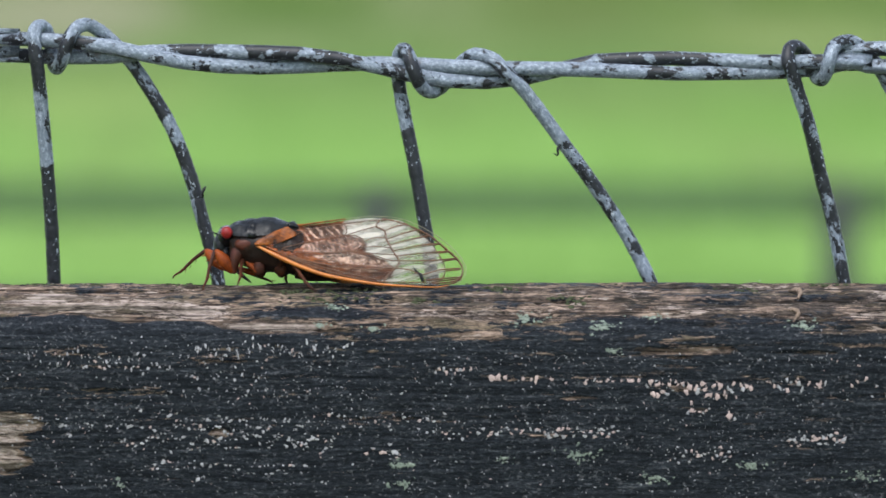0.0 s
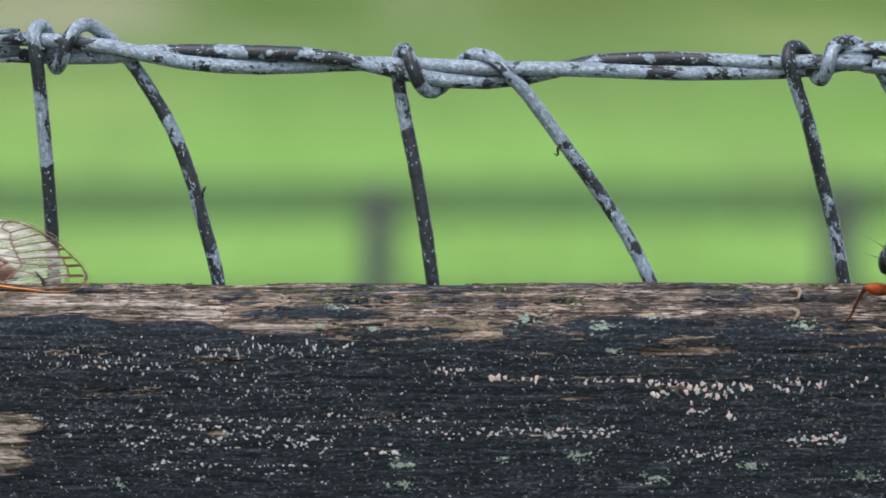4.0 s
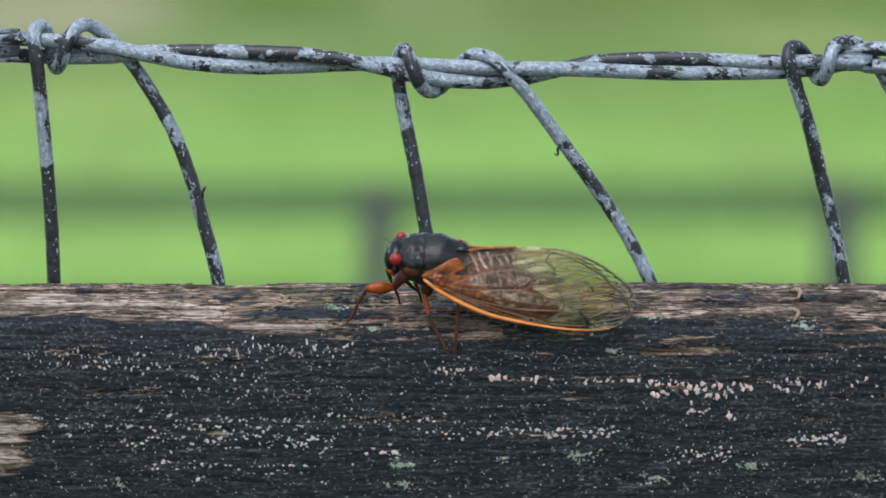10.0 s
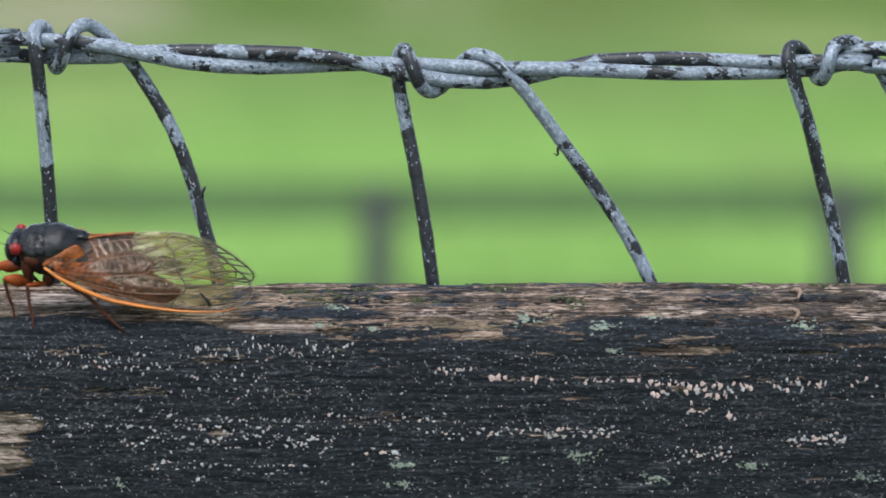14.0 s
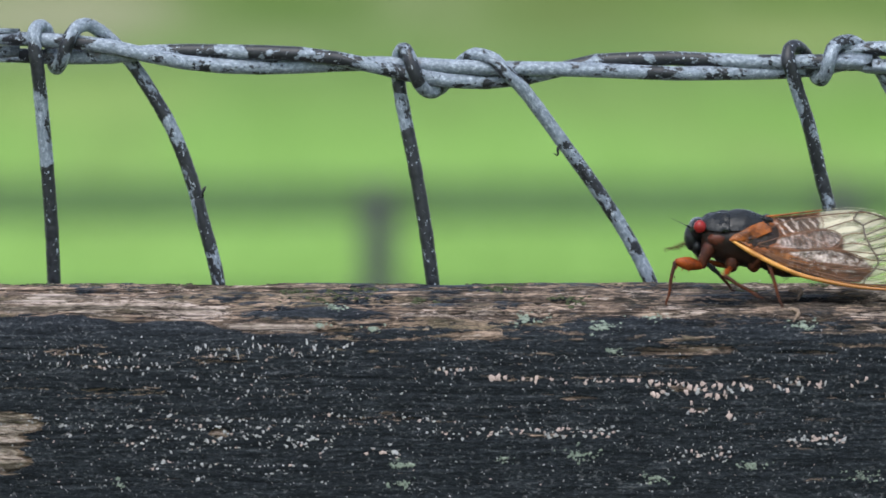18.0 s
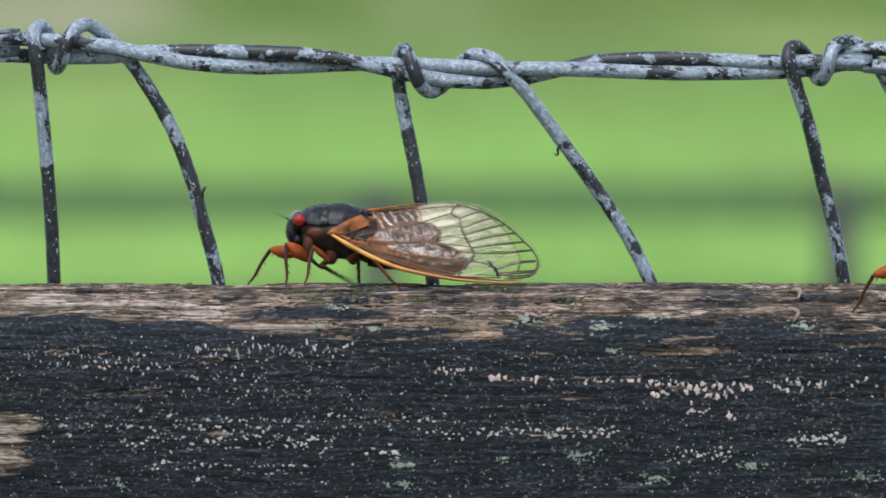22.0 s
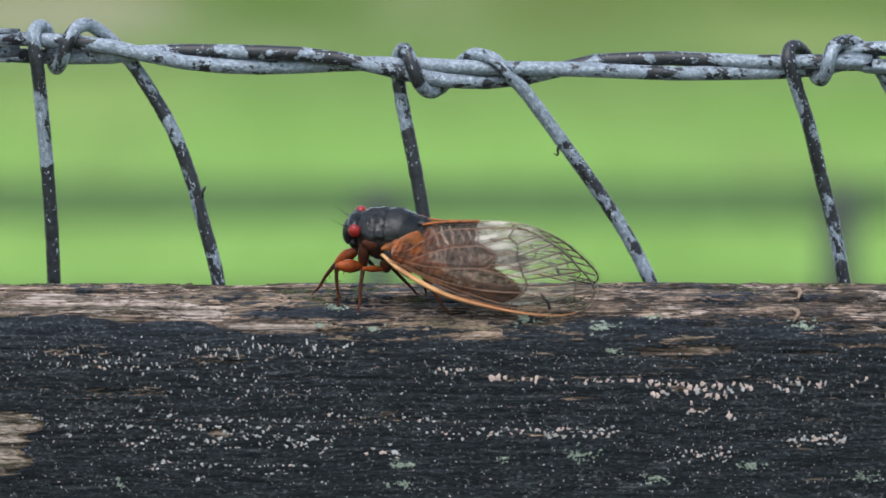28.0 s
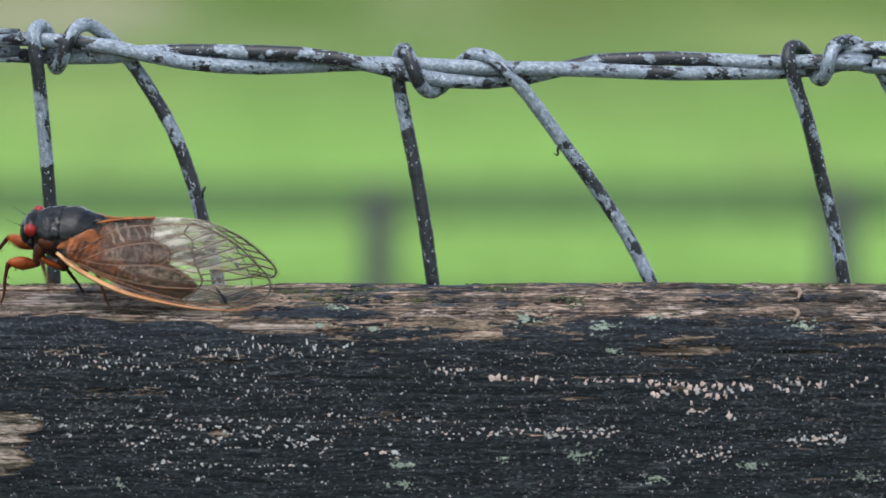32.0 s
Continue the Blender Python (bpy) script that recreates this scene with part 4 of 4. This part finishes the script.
    for glow, rub in shine:                 # orange flecks at the joint lie over all else
        lay((0.46, 0.14, 0.02), glow * (0.85 + 0.5 * rub))
    edge = np.interp(z, [1.5, 2.8, 4.1, 5.3, 6.8, 8.2, 9.2, 9.75, 9.9, 12], [17, 19.6, 20, 18.9, 15.7, 15.6, 15.0, 12.9, 12.4, 12.3])
    cover = 0.97 * soft(edge - x + 0.35 * wob, -0.35, 0.35)
    cover = np.maximum(cover, 0.35 * soft(streak + 0.3 * grain, 0.2, 0.5) * soft(19.5 - x + wob, 0.0, 4.0))
    # whitish pools between the veins, brightest in the cells nearest the body
    across = z - 0.24 * (x - 20.0)
    pools = soft(np.sin(across * 4.3 + 1.6 * wob) + 0.9 * fbm(x / 2.6, across / 0.7, 57, 3), -0.35, 0.9)
    milk = (0.42 + 0.5 * soft(23.0 - x + 1.5 * wob, -2.0, 7.0) + 0.4 * soft(18.5 - x, 0, 2.5) * soft(z + wob, 8.5, 10.5)) * (0.4 + 0.7 * pools) * (0.6 + 0.4 * soft(z, 2.0, 5.0))
    return col, cover, milk


def build_hindwing(side, parent):
    n, m = 320, 110
    u, t = np.meshgrid(np.linspace(0, 1, n), np.linspace(0.05, 0.97, m), indexing="ij")
    reach = np.interp(t, [0.05, 0.2, 0.35, 0.5, 0.65, 0.8, 0.9, 1.0], [25.5, 27.6, 28.0, 27.8, 27.0, 25.8, 23.6, 20.5])
    x = 0.2 + u * (reach - 0.2)
    verts = np.array([on_wing(a, b, side, 0, 0.7 - 0.06 * math.sin(b * 40) - 0.08 * math.sin(a * 6.6 - b * 14) * (a < 13)) for a, b in zip(x.ravel(), t.ravel())])
    faces = [(i * m + j, i * m + j + 1, (i + 1) * m + j + 1, (i + 1) * m + j) for i in range(n - 1) for j in range(m - 1)]
    if side < 0:                            # outer face towards the light
        faces = [f[::-1] for f in faces]
    ob = mesh_object("hindwing", verts * MM, faces, UNDERWING, parent, "pleated brown wing under the clear one")
    col, cover, milk = underwing_pigment(verts[:, 0], verts[:, 2])
    rgba = np.concatenate([np.clip(col, 0, 1), np.ones((len(col), 1))], 1)
    ob.data.attributes.new("pigment", "FLOAT_COLOR", "POINT").data.foreach_set("color", rgba.ravel())
    ob.data.attributes.new("cover", "FLOAT", "POINT").data.foreach_set("value", cover)
    ob.data.attributes.new("milk", "FLOAT", "POINT").data.foreach_set("value", milk)
    hem = [on_wing(float(np.interp(q, t[0], reach[0])), q, side, 0, 0.68) for q in np.linspace(0.06, 0.96, 50)]
    v, f = tube(np.array(hem) * MM, 0.07 * MM, 6)
    mesh_object("hem", v, f, VEIN, ob, "thin brown hem of the under wing")
    return ob


def limb(rings, sides=9):
    """A limb along +x: rings (x, bend z, radius) in mm."""
    v, f = loft([(x, z, r, r) for x, z, r in rings], sides, 3)
    return v, f


LEGS = {  # hip (x, y, z), femur, tibia with foot, where the foot lands (x), how far out it stands
    "front": ((-5.0, 2.4, 4.0), 4.4, 6.6, -14.4, 4.6),
    "middle": ((-1.3, 2.6, 3.9), 3.4, 6.6, -4.8, 6.6),
    "hind": ((2.0, 2.4, 3.9), 3.4, 8.6, 2.6, 6.6),
}


def build_leg(kind, side, parent):
    hip, lf, lt = LEGS[kind][:3]
    fat = 1.05 if kind == "front" else 0.52
    femur = [(0, 0, 0.45), (0.8, 0, 0.62 * fat + 0.1), (lf * 0.5, 0, 1.0 * fat), (lf * 0.8, 0, 0.72 * fat), (lf, 0, 0.36)]
    pieces = [limb(femur, 10)]
    if kind == "front":
        for x, h in ((1.8, 0.6), (2.9, 0.7), (3.9, 0.5)):
            pieces.append(tube([(x, 0, -0.6), (x + 0.25, 0, -0.9 - h * 0.6)], [0.18, 0.03], 5))
    v, f = merged(*pieces)
    leg = mesh_object("leg", np.array(v) * MM, f, AMBER if kind != "hind" else SHIN, parent, f"{'thick orange' if kind == 'front' else 'slim brownish'} {kind} leg")
    ls = lt - 2.2
    shin = limb([(0, 0, 0.32), (0.6, 0, 0.34), (ls * 0.6, 0.12, 0.28), (ls, 0, 0.25), (ls + 0.9, 0.0, 0.21), (ls + 1.5, 0.12, 0.18), (lt - 0.2, 0.22, 0.14)], 8)
    claws = [tube([(lt - 0.3, 0.0, 0.2), (lt + 0.1, s * 0.25, 0.15), (lt + 0.25, s * 0.3, -0.1)], [0.1, 0.08, 0.03], 5) for s in (-1, 1)]
    spurs = [tube([(ls * q, 0, -0.25), (ls * q + 0.5, 0, -0.6)], [0.1, 0.02], 4) for q in (0.5, 0.75, 0.98)]
    v, f = merged(shin, *claws, *spurs)
    tibia = mesh_object("tibia", np.array(v) * MM, f, SHIN, leg)
    return leg, tibia


def wedge(side):
    """The orange plate at the wing's root: wider towards the back, leaning in at the top."""
    n, m, verts = 22, 12, []
    for u in np.linspace(0, 1, n):
        x = -1.6 + 6.4 * u
        lo, hi = np.interp(u, [0, 0.3, 0.6, 1], [8.0, 8.0, 8.3, 9.4]), np.interp(u, [0, 0.1, 0.3, 0.55, 0.8, 1], [8.2, 8.9, 9.5, 10.4, 10.9, 10.1])
        wide, tall = np.interp(x, [-1.4, -0.2, 1.2, 2.6, 3.8, 4.9], [4.3, 4.35, 4.2, 3.6, 2.6, 1.2]), np.interp(x, [-1.4, 1.2, 2.6, 4.9], [3.4, 3.7, 3.35, 2.2])
        for w in np.linspace(0, 1, m):
            z = lo + (hi - lo) * w
            skin = wide * math.sqrt(max(0.0, 1 - ((z - 8.9) / tall) ** 2)) + 0.2
            verts.append((x, side * (max(skin, 4.7 - 0.42 * (z - 8) - 0.10 * x) + 0.28 * math.sin(math.pi * w) * math.sin(math.pi * min(1, u + 0.1))), z))
    inner = [(x, y - side * 0.3, z) for x, y, z in verts]
    k = len(verts)
    faces = [(i * m + j, i * m + j + 1, (i + 1) * m + j + 1, (i + 1) * m + j) for i in range(n - 1) for j in range(m - 1)]
    faces += [tuple(q + k for q in f[::-1]) for f in faces]
    rim = [i * m for i in range(n)] + [(n - 1) * m + j for j in range(1, m)] + [i * m + m - 1 for i in range(n - 2, -1, -1)] + list(range(m - 2, 0, -1))
    faces += [(a, b, b + k, a + k) for a, b in zip(rim, rim[1:] + rim[:1])]
    return verts + inner, faces


def build_cicada(label):
    c = tagged(new("cicada"), label, "cicada", group="cicadas walking along the board")

    def put(name, data, material, lab="", parent=None):
        return mesh_object(name, np.array(data[0]) * MM, data[1], material, parent or c, lab)
    put("thorax", lumpy(loft([(-5.6, 8.6, 2.6, 1.9), (-4.2, 8.4, 3.6, 3.0), (-2, 8.2, 4.1, 3.7), (1, 7.9, 4.2, 4.0), (4, 7.3, 3.9, 3.7), (6, 6.8, 3.2, 3.2)], 36, 8), 0.4, 0.8, 2.0), BROWN, "dark brown underside of the body")
    put("pronotum", lumpy(merged(
        loft([(-5.7, 9.6, 2.9, 1.5), (-5.0, 9.5, 3.5, 2.2), (-4.2, 9.3, 4.0, 2.75), (-3.5, 9.2, 4.2, 2.95), (-2.7, 9.15, 4.4, 3.2), (-2.0, 9.1, 4.45, 3.35), (-1.5, 9.1, 4.4, 3.3)], 40, 6, 4, 176),
        tube([(-1.6, 4.4 * math.cos(a), 9.1 + 3.3 * math.sin(a)) for a in np.linspace(0.1, math.pi - 0.1, 24)], 0.1, 6)), 0.22, 0.75), SHELL, "black furrowed collar plate")
    put("mesonotum", lumpy(loft([(-2.1, 9.1, 4.0, 3.0), (-1.4, 9.05, 4.3, 3.4), (-0.2, 9.0, 4.35, 3.65), (1.2, 8.9, 4.2, 3.7), (2.6, 8.8, 3.6, 3.35), (3.8, 8.8, 2.6, 2.8), (4.9, 8.8, 1.2, 2.2)], 40, 6, 8, 172), 0.13, 0.55, 4.0), SHELL, "domed black back plate")
    put("metanotum", loft([(3.2, 8.4, 2.4, 1.7), (4.6, 8.4, 2.2, 1.8), (6.6, 8.1, 1.9, 1.9), (9.0, 7.4, 1.6, 1.9)], 18, 4), BROWN)
    put("back_cross", merged(loft([(3.6, 11.2, 1.5, 0.5), (4.4, 11.2, 1.3, 0.6), (5.2, 10.9, 1.1, 0.4)], 10, 3), tube([(3.2, -1.6, 11.2), (4.4, 0, 11.7), (3.2, 1.6, 11.2)], 0.3, 6)), SHELL)
    ab = []
    for i in range(9):
        x = 4.5 + i * 1.2
        r = np.interp(i, [0, 2, 6, 8.5], [3.9, 3.6, 2.0, 0.5])
        z = np.interp(i, [0, 9], [6.2, 2.9])
        ab += [(x, z + 0.25, r * 0.84, r * 0.9)]
    put("abdomen", loft(ab, 20, 5), BROWN, "dark ringed abdomen")
    for i in range(0, 7):
        x = 5.5 + i * 1.2
        r = np.interp(i, [0, 2, 6, 8.5], [3.9, 3.6, 2.0, 0.5])
        z = np.interp(i, [0, 9], [5.8, 2.5])
        ring = [(x, r * 0.85 * math.cos(a), z + 0.5 + r * 0.905 * math.sin(a)) for a in np.linspace(0, 2 * math.pi, 25)]
        put("abdomen_ring", tube(ring, 0.07, 5), SHIN)
    head = put("head", lumpy(merged(ball((-6.1, 0, 9.7), (1.45, 3.3, 1.75), 26, 16), ball((-7.0, 0, 8.4), (1.15, 1.7, 2.1), 20, 14), *[ball((-6.9, k * 0.55, 10.9 - 0.1 * k * k), (0.22, 0.22, 0.22), 8, 6) for k in (-1, 0, 1)], ball((-6.2, 0, 7.0), (0.9, 1.9, 1.2), 14, 10)), 0.10, 0.9), SHELL, "black head with blunt face")
    put("rostrum", tube([(-6.8, 0, 6.8), (-5.6, 0, 5.4), (-3.6, 0, 3.4), (-2.4, 0, 2.4)], [0.5, 0.42, 0.3, 0.12], 8), SHELL)
    for s in (-1, 1):
        put("eye", ball((-5.95, s * 3.5, 10.1), (0.92, 0.86, 0.98), 18, 12), EYE_RED, "bulging bright red eye", head)
        put("antenna", tube(spline([(-7.3, s * 1.9, 9.9), (-8.4, s * 2.2, 10.4), (-10.0, s * 2.5, 11.2)], 8), [0.12, 0.08, 0.05, 0.04, 0.035, 0.03, 0.025, 0.02], 5), SHELL, "", head)
        put("wing_root", lumpy(wedge(s), 0.10, 1.1), ROOT, "flat orange wing joint")
        build_forewing(s, c)
        build_hindwing(s, c)
        for kind in LEGS:
            hip = LEGS[kind][0]
            if kind != "front":
                put("coxa", ball((hip[0] + 0.3, s * (hip[1] - 0.2), hip[2] + 0.7), (1.0, 0.8, 1.4)), SHIN)
        put("shoulder_plate", lumpy(ball((-3.0, s * 3.2, 8.2), (1.8, 0.95, 1.1), 18, 12), 0.15, 1.2), RUST, "red-brown plate behind the eye")
    legs = {(kind, s): build_leg(kind, s, c) for kind in LEGS for s in (-1, 1)}
    for s in (-1, 1):
        v, f = limb([(-0.4, 0, 0.9), (0.4, 0, 1.05), (1.6, 0.1, 0.95), (2.8, 0.1, 0.72), (COXA - 0.2, 0, 0.6), (COXA + 0.25, 0, 0.45)], 10)
        coxa = mesh_object("coxa", np.array(v) * MM, f, RUST, c, "red-brown upper joint of the front leg")
        legs["front", s] = (*legs["front", s], coxa)
    return c, legs


SHOULDER, COXA = (-4.3, 2.4, 7.4), 3.5     # where the front leg's upper joint hangs, and its length


def leg_pose(kind, s, foot):
    """Poses of femur (in the cicada's space) and tibia (in the femur's) that bring the claw to foot; for a front leg also of its upper joint."""
    hip, lf, lt = LEGS[kind][:3]
    h = Vector((hip[0], s * hip[1], hip[2]))
    top = Vector((SHOULDER[0], s * SHOULDER[1], SHOULDER[2]))
    if kind == "front":                     # the upper joint swings along with the foot
        swing = radians(float(np.interp(foot[0], [-15, -6], [-42, 6])))
        h = top + COXA * Vector((math.sin(swing), 0.0, -math.cos(swing)))
    d = Vector(foot) - h
    far = min(d.length, (lf + lt) * 0.985)
    far = max(far, abs(lt - lf) * 1.08)
    d.normalize()
    cos_a = (lf * lf + far * far - lt * lt) / (2 * lf * far)
    a = math.acos(max(-1, min(1, cos_a)))
    bend = {"front": Vector((-0.9, s * 0.25, 0.75)), "middle": Vector((-0.9, s * 0.5, 0.2)), "hind": Vector((0.5, s * 0.5, 0.25))}[kind]
    bend = (bend - d * bend.dot(d)).normalized()
    knee = h + (d * math.cos(a) + bend * math.sin(a)) * lf
    end = h + d * far

    def frame_of(o, p):
        x = (p - o).normalized()
        z = (bend - x * bend.dot(x)).normalized()
        y = z.cross(x)
        m = Matrix((x, y, z)).transposed().to_4x4()
        m.translation = o * MM
        return m
    f = frame_of(h, knee)
    t = frame_of(knee, end)
    return f, f.inverted() @ t, frame_of(top, h)


def stride(kind, s, t, period, shift, speed, air=0.32):
    """Foot place in the cicada's space: standing feet stay behind on the board as the body goes on, then swing forward."""
    lead = LEGS[kind][3]
    off = {"front": 0.0, "middle": 0.5, "hind": 0.0}[kind] + (0.57 if s > 0 else 0.0)
    ph = ((t - shift) / period + off) % 1.0          # 0: touches down
    travel = speed * period * (1 - air)
    if ph < 1 - air:
        u = ph / (1 - air)
        x, z = lead + travel * u, 0.0
    else:
        u = (ph - 1 + air) / air
        w = u * u * (3 - 2 * u)
        x, z = lead + travel * (1 - w) - (2.0 if kind == "front" else 0.8) * math.sin(math.pi * u), (6.5 if kind == "front" else 1.8) * math.sin(math.pi * u ** 0.8)
    return x, z


# path of the eye on the camera's side: seconds, then x, y and height over the board's crown in mm
NEAR_EYE = Vector((-5.95, -3.5, 10.1))
PATH_A = [(0, -33.0, -17.0, 9.6), (0.5, -39.7, -17.0, 10.1), (1, -46.6, -17.0, 10.8), (1.5, -54.1, -17.0, 10.4), (2, -61.2, -17.0, 11.1), (2.5, -68.4, -17.0, 10.8), (3, -75.6, -17.0, 10.8), (3.5, -82.6, -17.0, 10.8), (4.9, -100.7, -17.0, 10.9), (5.3, -101.8, -17.0, 11.6), (8.1, -101.8, -17.0, 11.6), (8.5, -106.7, -17.0, 10.9), (32, -438.1, -17.0, 10.8)]
PATH_B = [(0, 115.0, -43.5, 7.3), (3.5, 72.7, -43.5, 7.3), (5.5, 48.6, -43.5, 6.9), (6, 43.5, -43.5, 7.5), (6.5, 37.6, -43.5, 6.5), (7, 31.7, -43.5, 7.0), (7.5, 24.1, -43.5, 6.5), (8, 18.8, -43.5, 7.4), (8.5, 11.5, -43.5, 7.0), (9, 5.1, -43.6, 7.6), (9.5, -1.0, -43.6, 7.6), (10, -7.0, -43.6, 7.9), (10.5, -14.0, -43.6, 8.6), (11, -21.2, -43.6, 8.6), (11.5, -27.6, -43.1, 9.5), (12, -36.4, -42.5, 7.8), (12.5, -44.2, -42.2, 7.8), (13, -49.5, -41.9, 8.3), (13.5, -56.2, -41.5, 8.9), (14, -63.3, -41.2, 9.2), (14.5, -70.9, -41.2, 9.1), (16.5, -96.5, -41.2, 8.8), (32, -308.2, -41.2, 8.4)]
PATH_C = [(0, 304.6, -31.0, 12.5), (16.5, 60.0, -31.0, 12.4), (17, 53.7, -31.0, 12.2), (17.5, 45.3, -31.0, 12.0), (18, 38.5, -31.0, 11.7), (18.5, 31.1, -30.5, 12.1), (19, 24.3, -28.0, 11.7), (19.5, 16.7, -23.5, 12.0), (20, 8.4, -18.5, 11.4), (20.5, 1.0, -15.5, 11.5), (21, -6.8, -14.0, 11.3), (21.5, -13.6, -14.0, 11.4), (22, -22.0, -14.0, 11.3), (22.5, -29.5, -14.0, 10.8), (23, -36.9, -14.0, 10.8), (23.5, -45.0, -14.0, 11.0), (24, -52.8, -14.0, 11.3), (24.5, -60.1, -14.0, 11.4), (25, -68.0, -14.0, 11.4), (25.5, -75.8, -14.0, 11.5), (32, -171.5, -14.0, 11.6)]
PATH_D = [(0, 361.1, -40.0, 10.8), (22, 68.4, -40.0, 10.8), (22.5, 61.9, -40.0, 10.8), (23, 53.1, -40.0, 10.2), (23.5, 46.2, -40.0, 9.9), (24, 40.6, -40.0, 9.8), (24.5, 32.6, -40.0, 9.6), (25, 25.1, -40.0, 10.4), (25.5, 19.1, -39.5, 10.5), (27.5, -7.2, -37.6, 11.6), (28, -13.2, -37.2, 11.6), (28.5, -19.1, -36.7, 12.0), (29, -25.9, -36.2, 11.2), (29.5, -31.8, -35.9, 11.9), (30, -37.4, -35.7, 11.0), (30.5, -43.8, -35.5, 11.2), (31, -49.8, -35.3, 11.0), (31.5, -56.4, -35.2, 11.4), (32, -61.6, -35.0, 11.5)]

# path, size, how steep and how wide the wings are folded, (time, roll, pitch, yaw) rows, step period, time of a front foot's touch-down, usual speed (mm/s)
WALKERS = [
    (PATH_A, 0.98, 0.93, 1.0, [(0, -8, -0.9, 0), (0.5, -8, 0.2, 0), (1, -8, 1.8, 0), (2, -8, 2.7, 0), (32, -8, 2.7, 0)], 0.8, 0.5, 14.3),
    (PATH_B, 0.95, 0.90, 1.2, [(0, 25, 2, -5), (7, 25, 2, -5), (8, 25, 3.4, -5), (8.5, 25, 4.6, -5), (9, 25, 4, -5), (10, 24, 4, -5), (11, 23, 4.2, -5), (11.4, 22, 3, -4), (12, 21, -2.5, -3), (13, 21, -1.8, -3), (14, 21, 1.6, -3), (32, 20, 1.6, -3)], 0.93, 9.9, 13.3),
    (PATH_C, 1, 1, 1.0, [(0, -3, 0.4, 0), (32, -3, 0.4, 0)], 0.95, 19.7, 15.1),
    (PATH_D, 0.99, 0.95, 1.45, [(0, 19, 3.2, -6), (24, 19, 3.2, -6), (24.6, 19, 4.4, -6), (25, 19, 6, -6), (25.5, 19, 6, -6), (28, 19, 5.5, -6), (29, 19, 4, -6), (30, 19, 3.4, -6), (31, 19, 3.8, -6), (32, 19, 4.2, -6)], 1, 29.5, 12.7),
]


build_ground()
build_tufts()
build_far_fence()
board = build_board()
build_specks(board)
build_splinters(board)
for i, (x, z, r, count) in enumerate(LICHENS):
    build_lichen(x, z, r, count, 40 + i)
for i, (x, y, r, count) in enumerate(MOSSES):
    build_moss(x, y, r, count, 80 + i)
build_wire_fence()

first, first_legs = build_cicada("red-eyed black cicada with orange-veined clear wings, walking on the board")
CICADAS = [(first, first_legs)]
for _ in range(3):
    twin = copy_thing(first, Matrix())
    by_mesh = {o.data: o for o in twin.children_recursive}
    CICADAS.append((twin, {k: tuple(by_mesh[o.data] for o in bits) for k, bits in first_legs.items()}))
TELLING = ["red-eyed black cicada with milky clear wings, walking along the board's crown", "red-eyed black cicada with smoky wings hanging over the board's edge",
           "large red-eyed cicada with steep clear wings, walking along the board's crown", "red-eyed black cicada with orange-brown wings near the board's edge"]
for (c, _), words in zip(CICADAS, TELLING):
    tagged(c, words)
for (c, _), (_, size, steep, flare, *_) in zip(CICADAS, WALKERS):
    c.scale = (size, size, size)
    for wing in c.children:
        if "wing" in wing.name and "root" not in wing.name:
            wing.scale = (1, flare, steep)
            wing.location.z = 6.0 * (1 - steep) * MM


def recolour(c, swap):
    """Gives one insect its own wing and vein materials."""
    for o in c.children_recursive:
        slot = o.material_slots[0]
        if slot.material in swap:
            slot.link = "OBJECT"
            slot.material = swap[o.data.materials[0]]


recolour(CICADAS[0][0], {UNDERWING: MILKY_WING, VEIN: WARM_VEIN, COSTA: FULL_COSTA})
recolour(CICADAS[1][0], {UNDERWING: SMOKY_WING, VEIN: OLIVE_VEIN, COSTA: FULL_COSTA})
recolour(CICADAS[3][0], {UNDERWING: BROWN_WING, COSTA: PALE_COSTA})


def motions():
    for (c, legs), (path, size, _, _, turns, period, shift, speed) in zip(CICADAS, WALKERS):
        tt, xx, yy, zz = np.array(path).T
        ts = np.array([r[0] for r in turns])
        rows = []
        for t, x, y, z in path:
            r, p, w = (float(np.interp(t, ts, [q[i] for q in turns])) for i in (1, 2, 3))
            turn = pose(0, 0, 0, r, p, w)
            rows.append((t, Matrix.Translation(Vector((x, y, z)) * MM + Vector((0, 0, BOARD_TOP)) - turn @ NEAR_EYE * size * MM) @ turn))
        walk(c, rows)
        bearings = [m.to_quaternion() for _, m in rows]

        def place(t):
            """The body's pose at t, between two rows of its path."""
            i = min(max(int(np.searchsorted(tt, t)) - 1, 0), len(tt) - 2)
            u = min(1.0, max(0.0, (t - tt[i]) / (tt[i + 1] - tt[i])))
            at = rows[i][1].translation.lerp(rows[i + 1][1].translation, u)
            return Matrix.LocRotScale(at, bearings[i].slerp(bearings[i + 1], u), (size, size, size))
        times = np.round(np.arange(0, 32.01, 0.1), 1)
        gone = (xx[0] - np.interp(times, tt, xx)) / size       # mm walked: the gait's clock
        speed = speed / size
        clock = gone / speed
        zero = np.interp(shift, times, clock)
        for (kind, s), bits in legs.items():
            tracks = [[] for _ in bits]
            for t, k in zip(times, clock):
                x, z = stride(kind, s, k, period, zero, speed)
                m = place(t)
                w = m @ Vector((x * MM, s * LEGS[kind][4] * MM, 0.0))
                y = min(-6.0, max(-43.2, w.y / MM))
                w.y, w.z = y * MM, BOARD_Z + board_top(y) * MM
                foot = (m.inverted() @ w) / MM
                for track, m in zip(tracks, leg_pose(kind, s, (foot.x, foot.y, foot.z + z + 0.2))):
                    track.append((t, m))
            for bit, track in zip(bits, tracks):
                walk(bit, track)


motions()
